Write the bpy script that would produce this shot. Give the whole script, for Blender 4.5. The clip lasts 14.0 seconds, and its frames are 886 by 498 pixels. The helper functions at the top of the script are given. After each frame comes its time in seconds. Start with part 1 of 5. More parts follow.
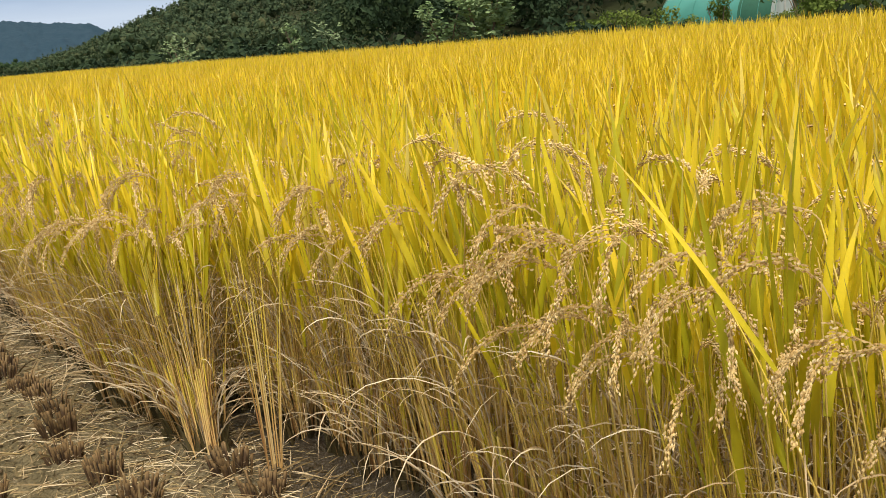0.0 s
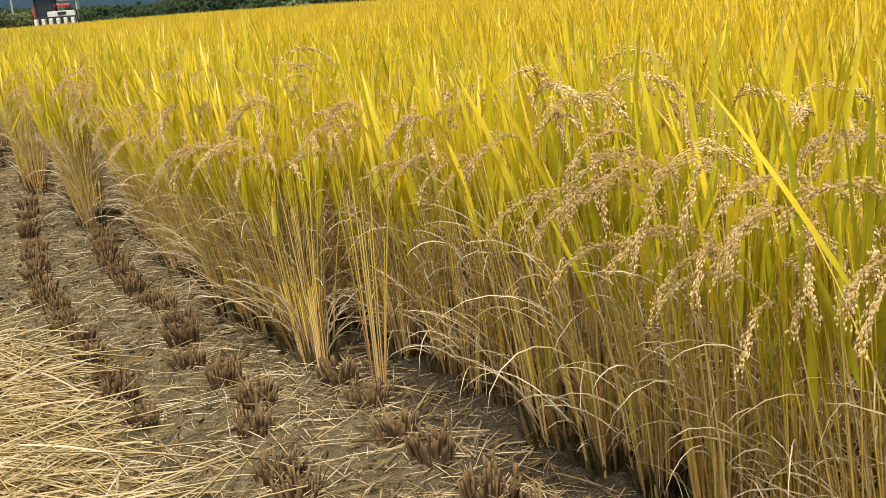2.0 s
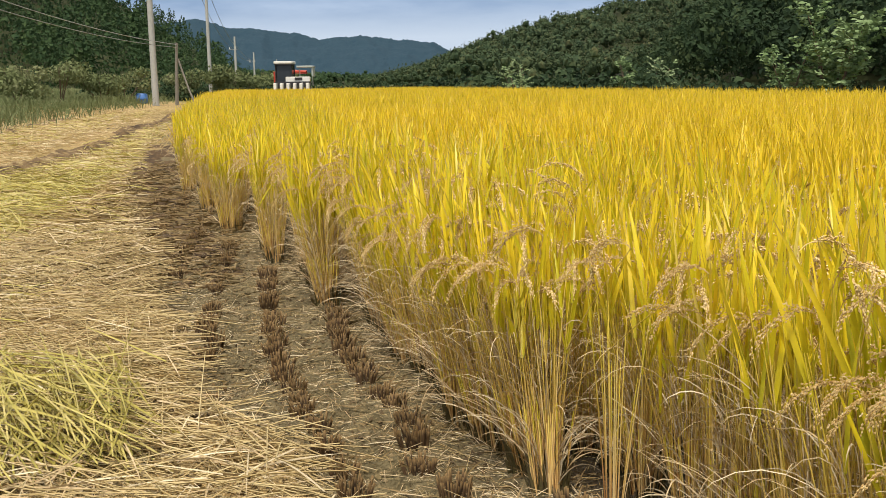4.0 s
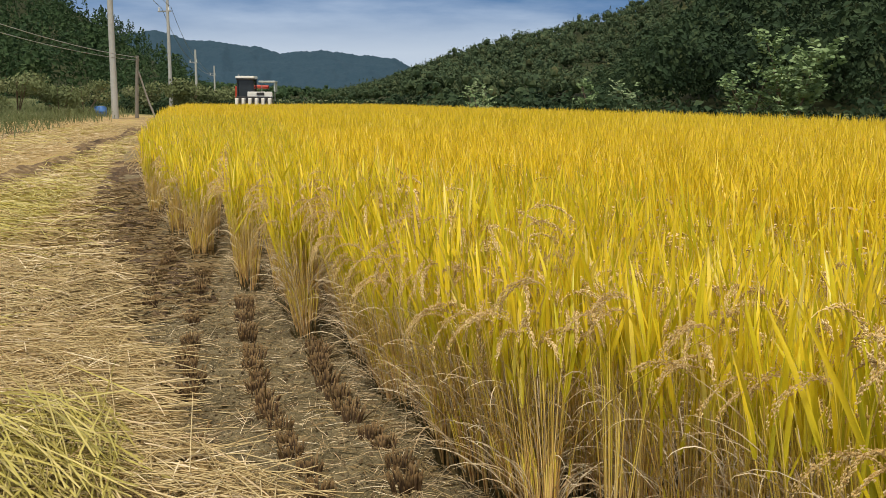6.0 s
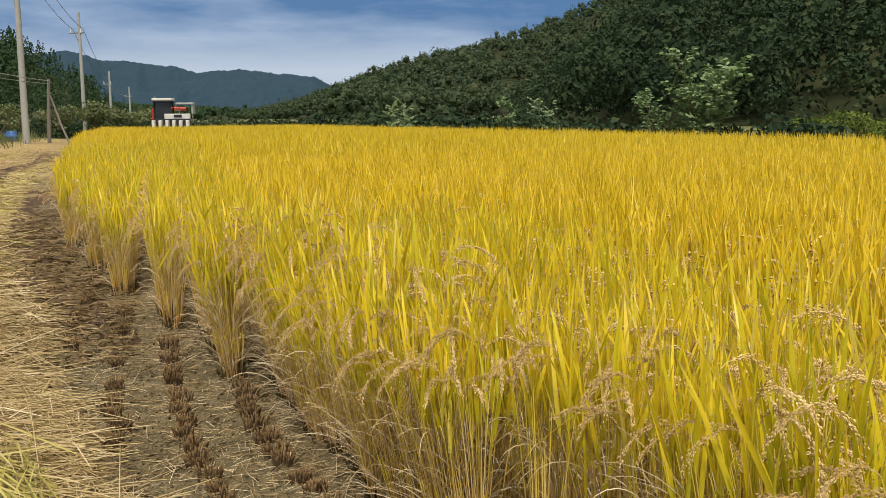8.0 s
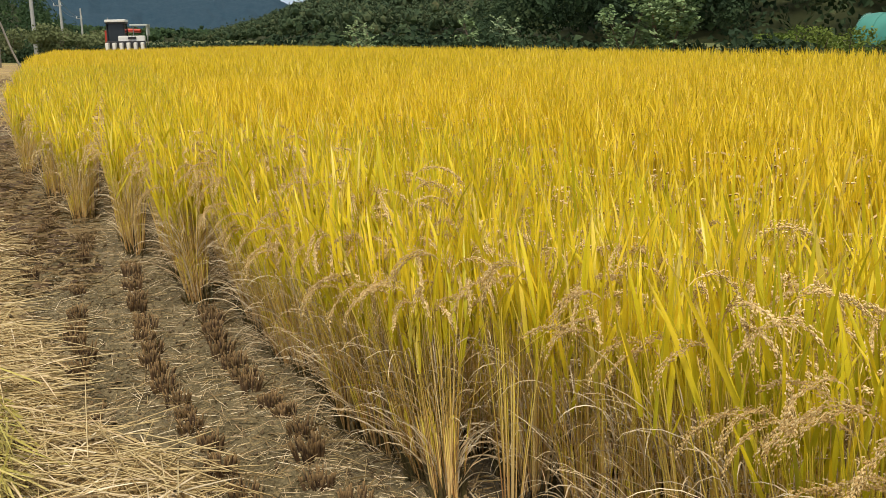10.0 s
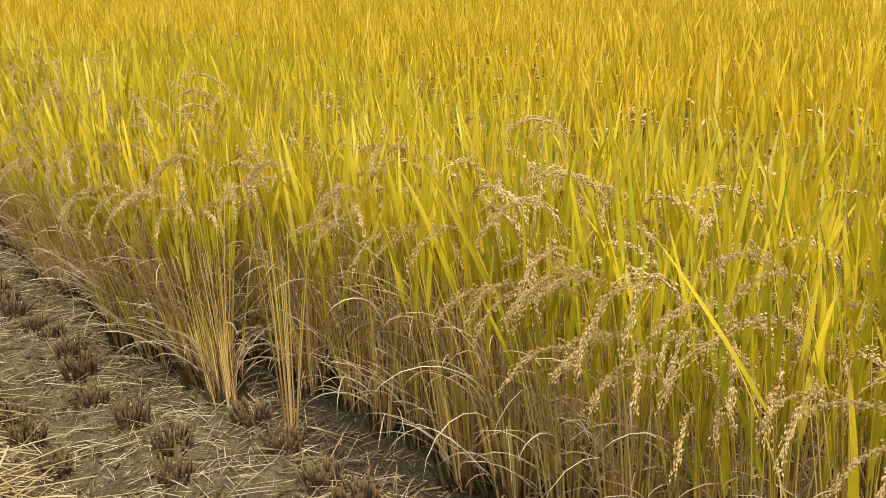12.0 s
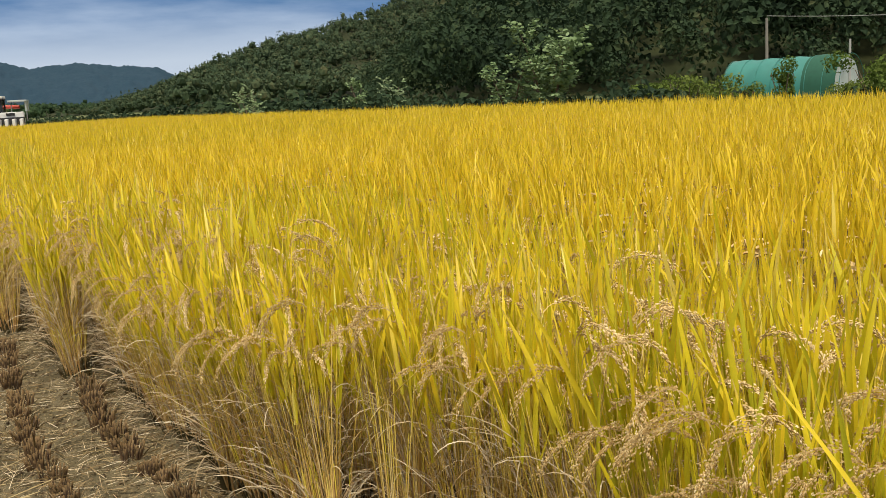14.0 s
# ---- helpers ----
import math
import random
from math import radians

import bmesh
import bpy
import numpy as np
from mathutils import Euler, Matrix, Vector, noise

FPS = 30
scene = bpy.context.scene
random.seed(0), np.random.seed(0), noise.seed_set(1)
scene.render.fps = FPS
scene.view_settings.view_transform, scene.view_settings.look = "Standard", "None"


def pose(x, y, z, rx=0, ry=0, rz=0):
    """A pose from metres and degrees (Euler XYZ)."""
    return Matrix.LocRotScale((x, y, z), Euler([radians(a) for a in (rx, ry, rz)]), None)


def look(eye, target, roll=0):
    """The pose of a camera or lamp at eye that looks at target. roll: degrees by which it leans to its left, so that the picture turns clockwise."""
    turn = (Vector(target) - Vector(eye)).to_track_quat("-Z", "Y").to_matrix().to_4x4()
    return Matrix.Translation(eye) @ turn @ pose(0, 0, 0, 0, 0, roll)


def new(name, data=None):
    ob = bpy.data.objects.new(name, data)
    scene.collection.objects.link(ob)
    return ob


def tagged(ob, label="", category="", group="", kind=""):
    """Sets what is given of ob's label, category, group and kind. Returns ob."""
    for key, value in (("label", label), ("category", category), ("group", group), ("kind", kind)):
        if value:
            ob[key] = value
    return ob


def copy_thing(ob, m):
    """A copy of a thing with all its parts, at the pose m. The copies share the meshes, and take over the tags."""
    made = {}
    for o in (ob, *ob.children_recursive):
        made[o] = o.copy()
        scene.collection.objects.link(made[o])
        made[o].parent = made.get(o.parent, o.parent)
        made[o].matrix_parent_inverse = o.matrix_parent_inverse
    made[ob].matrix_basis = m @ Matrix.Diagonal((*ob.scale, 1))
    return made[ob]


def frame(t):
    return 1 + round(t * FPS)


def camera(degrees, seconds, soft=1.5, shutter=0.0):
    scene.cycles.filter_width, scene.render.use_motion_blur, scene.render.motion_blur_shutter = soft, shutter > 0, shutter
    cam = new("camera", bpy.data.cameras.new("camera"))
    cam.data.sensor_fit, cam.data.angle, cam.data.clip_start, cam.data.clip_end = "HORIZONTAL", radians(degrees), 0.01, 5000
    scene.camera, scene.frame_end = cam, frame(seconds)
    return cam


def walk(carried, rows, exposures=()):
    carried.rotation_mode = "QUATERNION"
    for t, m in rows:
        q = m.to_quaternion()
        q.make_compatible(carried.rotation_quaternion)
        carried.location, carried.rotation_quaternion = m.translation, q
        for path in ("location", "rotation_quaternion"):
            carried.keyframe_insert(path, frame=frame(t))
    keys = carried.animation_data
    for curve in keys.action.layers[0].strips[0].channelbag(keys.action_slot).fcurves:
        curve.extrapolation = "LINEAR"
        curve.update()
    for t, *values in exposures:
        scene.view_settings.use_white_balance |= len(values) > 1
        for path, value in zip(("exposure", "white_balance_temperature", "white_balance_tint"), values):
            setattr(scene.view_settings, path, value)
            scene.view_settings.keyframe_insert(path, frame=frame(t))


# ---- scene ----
cam = camera(49.6, 14.0, soft=0.7)
PATH = [
    (0, (0.074, 0.051, 1.227), (-0.025, 2.001, 0.794), -4.9),
    (0.5, (0.113, 0.012, 1.192), (0.007, 1.948, 0.702), -4.9),
    (1, (0.136, -0.031, 1.177), (0.043, 1.896, 0.65), -5.0),
    (1.5, (0.136, -0.062, 1.174), (-0.007, 1.863, 0.65), -4.9),
    (2, (0.094, -0.089, 1.202), (-0.228, 1.815, 0.682), -4.6),
    (2.5, (0.037, -0.088, 1.241), (-0.476, 1.781, 0.746), -3.3),
    (3, (-0.024, -0.079, 1.294), (-0.671, 1.766, 0.873), -2.2),
    (3.2, (-0.042, -0.074, 1.309), (-0.728, 1.762, 0.913), -1.7),
    (5.3, (-0.184, -0.131, 1.426), (-0.884, 1.715, 1.104), 0.1),
    (5.5, (-0.203, -0.119, 1.433), (-0.88, 1.736, 1.112), 0.3),
    (6, (-0.224, -0.129, 1.469), (-0.854, 1.744, 1.157), 0.3),
    (6.5, (-0.229, -0.137, 1.502), (-0.839, 1.744, 1.201), -0.1),
    (7, (-0.219, -0.159, 1.542), (-0.798, 1.733, 1.253), -0.2),
    (7.5, (-0.209, -0.18, 1.578), (-0.741, 1.728, 1.303), -0.4),
    (7.7, (-0.208, -0.185, 1.591), (-0.712, 1.731, 1.322), -0.4),
    (9.8, (-0.247, -0.147, 1.581), (-0.673, 1.757, 1.142), -1.2),
    (10, (-0.224, -0.144, 1.58), (-0.628, 1.765, 1.141), -1.1),
    (10.5, (-0.155, -0.145, 1.544), (-0.506, 1.78, 1.127), -0.3),
    (11, (-0.171, -0.164, 1.542), (-0.394, 1.768, 1.074), -0.8),
    (11.5, (-0.157, -0.198, 1.551), (-0.238, 1.724, 1.007), -0.7),
    (12, (-0.141, -0.205, 1.536), (-0.111, 1.699, 0.925), -0.7),
    (12.5, (-0.122, -0.209, 1.528), (-0.017, 1.677, 0.869), -1.4),
    (13, (-0.103, -0.207, 1.522), (0.02, 1.692, 0.907), -1.7),
    (13.5, (-0.066, -0.176, 1.514), (0.05, 1.759, 1.021), -1.7),
    (14, (-0.113, -0.178, 1.536), (-0.312, 1.785, 1.211), -3.4),
]
walk(cam, [(t, look(eye, target, roll)) for t, eye, target, roll in PATH], exposures=[(0, 0.20, 6350, 10), (3, 0.26, 6350, 10), (5.5, 0.02, 6350, 10), (7.5, -0.03, 6350, 10), (11, 0.07, 6350, 10), (14, 0.02, 6350, 10)])

# light: soft overcast day
world = bpy.data.worlds.new("overcast_sky")
scene.world = world
world.use_nodes = True
wn, wl = world.node_tree.nodes, world.node_tree.links
wn.clear()
SUN_EL, SUN_AZ = 64.0, 170.0
sky = wn.new("ShaderNodeTexSky")
sky.sky_type = "NISHITA"
sky.sun_disc = False
sky.sun_elevation, sky.sun_rotation = radians(SUN_EL), radians(SUN_AZ)
sky_bg = wn.new("ShaderNodeBackground")
sky_bg.inputs["Strength"].default_value = 0.1
wl.new(sky.outputs[0], sky_bg.inputs["Color"])
geo_c = wn.new("ShaderNodeTexCoord")
sep = wn.new("ShaderNodeSeparateXYZ")
wl.new(geo_c.outputs["Generated"], sep.inputs[0])
# clouds lie in flat layers: stretch the noise along the horizon
stretch = wn.new("ShaderNodeMapping")
stretch.inputs["Scale"].default_value = (1.0, 1.0, 5.0)
stretch.inputs["Location"].default_value = (0.35, 0.1, 0.22)
wl.new(geo_c.outputs["Generated"], stretch.inputs[0])
cn = wn.new("ShaderNodeTexNoise")
cn.inputs["Scale"].default_value, cn.inputs["Detail"].default_value, cn.inputs["Roughness"].default_value = 2.6, 7, 0.55
wl.new(stretch.outputs[0], cn.inputs["Vector"])
cr = wn.new("ShaderNodeValToRGB")
cr.color_ramp.elements[0].position, cr.color_ramp.elements[0].color = 0.40, (0.085, 0.205, 0.43, 1)
cr.color_ramp.elements[1].position, cr.color_ramp.elements[1].color = 0.70, (0.58, 0.69, 0.86, 1)
wl.new(cn.outputs["Fac"], cr.inputs["Fac"])
# an overcast sky is about three times as bright overhead as at the horizon
lift = wn.new("ShaderNodeMapRange")
lift.inputs["From Min"].default_value, lift.inputs["From Max"].default_value = 0.2, 0.9
lift.inputs["To Min"].default_value, lift.inputs["To Max"].default_value = 0.9, 2.2
wl.new(sep.outputs["Z"], lift.inputs["Value"])
cloud_bg = wn.new("ShaderNodeBackground")
white = wn.new("ShaderNodeMapRange")
white.inputs["From Min"].default_value, white.inputs["From Max"].default_value = 0.12, 0.28
white.inputs["To Max"].default_value = 0.95
wl.new(sep.outputs["Z"], white.inputs["Value"])
deck = wn.new("ShaderNodeMix")
deck.data_type = "RGBA"
wl.new(white.outputs[0], deck.inputs[0])
# a pale bright strip under the cloud edge, just above the ridges
strip = wn.new("ShaderNodeMapRange")
strip.inputs["From Min"].default_value, strip.inputs["From Max"].default_value = 0.085, 0.045
wl.new(sep.outputs["Z"], strip.inputs["Value"])
pale = wn.new("ShaderNodeMix")
pale.data_type = "RGBA"
wl.new(strip.outputs[0], pale.inputs[0])
wl.new(cr.outputs["Color"], pale.inputs[6])
pale.inputs[7].default_value = (0.60, 0.69, 0.82, 1)
wl.new(pale.outputs[2], deck.inputs[6])
deck.inputs[7].default_value = (0.50, 0.47, 0.42, 1)
wl.new(deck.outputs[2], cloud_bg.inputs["Color"])
wl.new(lift.outputs[0], cloud_bg.inputs["Strength"])
mixer = wn.new("ShaderNodeMixShader")
mixer.inputs["Fac"].default_value = 0.9
wl.new(sky_bg.outputs[0], mixer.inputs[1])
wl.new(cloud_bg.outputs[0], mixer.inputs[2])
out = wn.new("ShaderNodeOutputWorld")
wl.new(mixer.outputs[0], out.inputs["Surface"])

sun_data = bpy.data.lights.new("sun", "SUN")
sun_data.energy, sun_data.angle, sun_data.color = 3.9, radians(12), (1.0, 0.90, 0.75)
sun = new("sun", sun_data)
saz = radians(SUN_AZ)
sun.matrix_world = look((20 * math.sin(saz), 20 * math.cos(saz), 20 * math.tan(radians(SUN_EL))), (0, 0, 0))


# ---------------------------------------------------------------- materials
def material(name, rough=0.8, metal=0.0):
    m = bpy.data.materials.new(name)
    m.use_nodes = True
    n = m.node_tree.nodes
    b = n["Principled BSDF"]
    b.inputs["Roughness"].default_value = rough
    b.inputs["Metallic"].default_value = metal
    return m, n, m.node_tree.links, b


def noise_node(n, l, scale, detail=4, coords=None, vec=None):
    t = n.new("ShaderNodeTexNoise")
    t.inputs["Scale"].default_value, t.inputs["Detail"].default_value = scale, detail
    if vec is None:
        c = n.new("ShaderNodeNewGeometry")
        vec = c.outputs["Position"]
    l.new(vec, t.inputs["Vector"])
    return t


def ramp(n, l, source, stops):
    r = n.new("ShaderNodeValToRGB")
    e = r.color_ramp.elements
    while len(e) < len(stops):
        e.new(0.5)
    for el, (p, c) in zip(e, stops):
        el.position, el.color = p, (*c, 1)
    l.new(source, r.inputs["Fac"])
    return r


def mixed(n, l, fac, a, b, blend="MIX"):
    x = n.new("ShaderNodeMix")
    x.data_type, x.blend_type = "RGBA", blend
    for sock, v in ((x.inputs[0], fac), (x.inputs[6], a), (x.inputs[7], b)):
        if isinstance(v, (int, float)):
            sock.default_value = v
        elif isinstance(v, tuple):
            sock.default_value = (*v, 1)
        else:
            l.new(v, sock)
    return x.outputs[2]


def maths(n, l, op, a, b=0.5, clamp=False):
    x = n.new("ShaderNodeMath")
    x.operation, x.use_clamp = op, clamp
    for sock, v in zip(x.inputs, (a, b)):
        if isinstance(v, (int, float)):
            sock.default_value = v
        else:
            l.new(v, sock)
    return x.outputs[0]


def bumped(n, l, b, height, strength=0.4, distance=0.01):
    u = n.new("ShaderNodeBump")
    u.inputs["Strength"].default_value, u.inputs["Distance"].default_value = strength, distance
    l.new(height, u.inputs["Height"])
    l.new(u.outputs[0], b.inputs["Normal"])


def thin(m, n, l, b, colour, share=0.35):
    """A thin leaf: part of the light passes through it."""
    t = n.new("ShaderNodeBsdfTranslucent")
    l.new(colour, t.inputs["Color"])
    x = n.new("ShaderNodeMixShader")
    x.inputs["Fac"].default_value = share
    l.new(b.outputs[0], x.inputs[1])
    l.new(t.outputs[0], x.inputs[2])
    l.new(x.outputs[0], n["Material Output"].inputs["Surface"])


def blade_material(name, stops, rough=0.42, share=0.3, wide=0.2, tip=(0.42, 0.30, 0.14), tip_from=0.86, foot=None):
    """Leaf blades: hue by leaf, paler dry tips along each blade."""
    m, n, l, b = material(name, rough)
    g = n.new("ShaderNodeNewGeometry")
    oi = n.new("ShaderNodeObjectInfo")
    r = maths(n, l, "FRACT", maths(n, l, "ADD", g.outputs["Random Per Island"], oi.outputs["Random"]))
    patch = noise_node(n, l, 0.35, 3)
    fac = maths(n, l, "ADD", maths(n, l, "MULTIPLY", r, 1 - wide), maths(n, l, "MULTIPLY", patch.outputs["Fac"], wide))
    c = ramp(n, l, fac, stops).outputs["Color"]
    a = n.new("ShaderNodeAttribute")
    a.attribute_name = "along"
    mr = n.new("ShaderNodeMapRange")
    mr.inputs["From Min"].default_value, mr.inputs["From Max"].default_value = tip_from, 1.0
    l.new(a.outputs["Fac"], mr.inputs["Value"])
    if foot:
        fr = n.new("ShaderNodeMapRange")
        fr.inputs["From Min"].default_value, fr.inputs["From Max"].default_value = 0.55, 0.0
        fr.inputs["To Max"].default_value = 0.75
        l.new(a.outputs["Fac"], fr.inputs["Value"])
        c = mixed(n, l, maths(n, l, "MULTIPLY", fr.outputs[0], maths(n, l, "ADD", r, 0.25, True)), c, foot)
    c = mixed(n, l, mr.outputs[0], c, tip)
    streak = noise_node(n, l, 160, 2)
    c = mixed(n, l, maths(n, l, "MULTIPLY", streak.outputs["Fac"], 0.25), c, (0.35, 0.30, 0.05))
    l.new(c, b.inputs["Base Color"])
    thin(m, n, l, b, c, share)
    return m


leaf_mat = blade_material("ripe_leaf", [(0.0, (0.36, 0.38, 0.01)), (0.2, (0.62, 0.54, 0.008)), (0.55, (0.88, 0.70, 0.02)), (0.85, (0.90, 0.67, 0.03)), (0.93, (0.93, 0.80, 0.22)), (1.0, (0.62, 0.43, 0.08))], foot=(0.34, 0.35, 0.008))
green_leaf_mat = blade_material("greenish_leaf", [(0.0, (0.30, 0.34, 0.01)), (0.3, (0.52, 0.48, 0.01)), (0.7, (0.82, 0.66, 0.015)), (1.0, (0.86, 0.62, 0.03))], foot=(0.30, 0.32, 0.01))
canopy_mat = blade_material("ripe_canopy_leaf", [(0.0, (0.46, 0.35, 0.006)), (0.3, (0.82, 0.62, 0.015)), (0.6, (0.91, 0.69, 0.02)), (0.85, (0.93, 0.68, 0.03)), (0.93, (0.94, 0.80, 0.22)), (1.0, (0.60, 0.40, 0.10))], tip=(0.74, 0.47, 0.10), foot=(0.48, 0.42, 0.006))
dry_mat = blade_material("dry_leaf", [(0.0, (0.34, 0.22, 0.115)), (0.4, (0.60, 0.46, 0.285)), (1.0, (0.85, 0.75, 0.56))], rough=0.7, share=0.15, tip=(0.45, 0.34, 0.2))
brown_mat = blade_material("rotting_leaf", [(0.0, (0.05, 0.028, 0.014)), (0.5, (0.13, 0.078, 0.038)), (1.0, (0.32, 0.22, 0.12))], rough=0.8, share=0.05, tip=(0.34, 0.24, 0.12))
# near-black colour carries the shade between stem bases as well as wet mud
foot_shade_mat = blade_material("rotted_sheath", [(0.0, (0.010, 0.008, 0.007)), (0.7, (0.034, 0.022, 0.015)), (1.0, (0.11, 0.066, 0.035))], rough=0.6, share=0.0, tip=(0.12, 0.075, 0.04))
green_cut_mat = blade_material("green_cut_leaf", [(0.0, (0.28, 0.26, 0.05)), (0.5, (0.43, 0.37, 0.09)), (1.0, (0.58, 0.49, 0.20))], share=0.1)
straw_mat = blade_material("straw", [(0.0, (0.26, 0.165, 0.07)), (0.3, (0.44, 0.32, 0.15)), (0.7, (0.58, 0.455, 0.24)), (1.0, (0.74, 0.63, 0.43))], rough=0.6, share=0.05, wide=0.45, tip=(0.46, 0.36, 0.18))


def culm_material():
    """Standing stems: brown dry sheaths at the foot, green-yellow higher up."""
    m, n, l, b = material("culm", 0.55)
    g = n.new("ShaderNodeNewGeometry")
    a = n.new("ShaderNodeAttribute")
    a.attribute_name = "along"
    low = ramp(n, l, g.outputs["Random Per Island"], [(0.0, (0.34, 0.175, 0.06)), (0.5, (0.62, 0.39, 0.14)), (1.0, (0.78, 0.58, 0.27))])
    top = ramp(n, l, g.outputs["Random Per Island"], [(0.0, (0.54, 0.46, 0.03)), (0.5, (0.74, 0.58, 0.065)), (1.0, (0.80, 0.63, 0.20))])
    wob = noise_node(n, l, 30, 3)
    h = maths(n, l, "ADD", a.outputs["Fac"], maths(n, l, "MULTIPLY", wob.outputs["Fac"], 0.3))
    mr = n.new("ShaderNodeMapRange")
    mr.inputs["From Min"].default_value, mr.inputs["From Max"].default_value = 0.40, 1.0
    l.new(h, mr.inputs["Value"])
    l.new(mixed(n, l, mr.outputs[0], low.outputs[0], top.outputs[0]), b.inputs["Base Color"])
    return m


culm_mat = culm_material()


def grain_material():
    m, n, l, b = material("rice_grain", 0.8)
    g = n.new("ShaderNodeNewGeometry")
    c = ramp(n, l, g.outputs["Random Per Island"], [(0.0, (0.40, 0.26, 0.09)), (0.4, (0.56, 0.40, 0.16)), (0.85, (0.67, 0.51, 0.24)), (1.0, (0.73, 0.60, 0.35))])
    l.new(c.outputs[0], b.inputs["Base Color"])
    return m


grain_mat = grain_material()


def stub_material():
    m, n, l, b = material("stubble", 0.75)
    g = n.new("ShaderNodeNewGeometry")
    a = n.new("ShaderNodeAttribute")
    a.attribute_name = "along"
    body = ramp(n, l, g.outputs["Random Per Island"], [(0.0, (0.025, 0.015, 0.009)), (0.5, (0.075, 0.042, 0.019)), (1.0, (0.24, 0.15, 0.062))])
    fibre = noise_node(n, l, 90, 3)
    c = mixed(n, l, maths(n, l, "MULTIPLY", fibre.outputs["Fac"], 0.5), body.outputs[0], (0.06, 0.032, 0.016))
    mr = n.new("ShaderNodeMapRange")
    mr.inputs["From Min"].default_value, mr.inputs["From Max"].default_value = 0.78, 1.0
    l.new(a.outputs["Fac"], mr.inputs["Value"])
    c = mixed(n, l, maths(n, l, "MULTIPLY", mr.outputs[0], 0.7), c, (0.46, 0.31, 0.14))
    muddy = n.new("ShaderNodeMapRange")
    muddy.inputs["From Min"].default_value, muddy.inputs["From Max"].default_value = 0.55, 0.2
    l.new(maths(n, l, "ADD", a.outputs["Fac"], maths(n, l, "MULTIPLY", fibre.outputs["Fac"], 0.3)), muddy.inputs["Value"])
    c = mixed(n, l, maths(n, l, "MULTIPLY", muddy.outputs[0], 0.8), c, (0.06, 0.038, 0.022))
    l.new(c, b.inputs["Base Color"])
    return m


stub_mat = stub_material()


# ---------------------------------------------------------------- plan of the field
# along the rows: RD; across them, towards the standing crop: RN
RD, RN = np.array((-0.63, 0.777)), np.array((0.777, 0.63))


def at_row(o, s):
    """Place on the ground from the distance across (o) and along (s) the rows."""
    o, s = np.asarray(o, float), np.asarray(s, float)
    return RN * (o + row_bend(s))[..., None] + RD * s[..., None]


def row_bend(s):
    """The rows swing aside beyond the corner of the field."""
    u = np.clip(s - 4.2, 0, None)
    return 0.145 * (u - 0.7 * (1 - np.exp(-u / 0.7)))


def rows_at(x, y):
    """Across and along the rows from a place on the ground."""
    s = RD[0] * x + RD[1] * y
    return RN[0] * x + RN[1] * y - row_bend(s), s


def smooth(v, a, b):
    t = np.clip((v - a) / (b - a), 0, 1)
    return t * t * (3 - 2 * t)


LATTICE = np.random.RandomState(7).rand(256, 256)


def value_noise(x, y):
    xi, yi = np.floor(x).astype(int), np.floor(y).astype(int)
    fx, fy = x - xi, y - yi
    fx, fy = fx * fx * (3 - 2 * fx), fy * fy * (3 - 2 * fy)
    g = lambda a, b: LATTICE[a % 256, b % 256]
    return (g(xi, yi) * (1 - fx) + g(xi + 1, yi) * fx) * (1 - fy) + (g(xi, yi + 1) * (1 - fx) + g(xi + 1, yi + 1) * fx) * fy - 0.5


def bund_side(x, y):
    """Metres to the left of the earth step that bounds the cut strip."""
    return (x + 13.3) * -0.862 + (y - 13.8) * -0.507


def straw_share(o, s):
    """1 where cut straw covers the ground, 0 on bare mud."""
    wob = 0.5 * value_noise(s * 0.8 + 3, o * 0.5) + 0.2 * value_noise(s * 3, o * 3)
    edge = np.interp(s, (3.3, 4.0, 5.0, 7.1, 10.7, 19.0, 43.0), (0.42, 0.06, 0.02, -0.36, -0.9, -2.0, -3.2))
    return 1 - smooth(o + 0.35 * wob, edge - 0.12, edge + 0.08)


def ground_height(x, y):
    o, s = rows_at(x, y)
    near = np.exp(-((x * x + y * y) / 900.0))
    z = near * (0.04 * value_noise(x * 1.7, y * 1.7) + 0.04 * value_noise(x * 6, y * 6) + 0.035 * value_noise(x * 13, y * 13) + 0.016 * value_noise(x * 27, y * 27))
    # prints of the crawler belt between the cut rows
    belt = smooth(o, -0.3, -0.2) * (1 - smooth(o, 0.36, 0.42)) + smooth(o, 0.53, 0.57) * (1 - smooth(o, 0.74, 0.78)) * 0.7
    belt = belt * smooth(s, 1.0, 1.6) * (1 - smooth(s, 7, 10))
    z = z + belt * (0.042 * np.sin((s + 0.12 * o + 0.05 * value_noise(x * 5, y * 5)) * 2 * np.pi / 0.14) - 0.015)
    # soil heaped a little round the rows
    for row in (0.08, 0.48, 0.83, 1.08, 1.40):
        z = z + near * 0.018 * np.exp(-((o - row) / 0.06) ** 2)
    z = z + 0.035 * straw_share(o, s) * smooth(s, -3, 0) * (1 - smooth(o, 0.5, 1.0)) * near
    # earth step and the weedy bank to the left
    b = bund_side(x, y) + 0.5 * value_noise(x * 0.9, y * 0.9) + 0.25 * value_noise(x * 3.1, y * 3.1)
    z = z + 0.22 * smooth(b, -1.2, 1.2)
    z = z + 0.055 * np.clip(b - 2.5, 0, 14) + 0.12 * smooth(b, 4, 7) * value_noise(x * 0.5, y * 0.5)
    return z


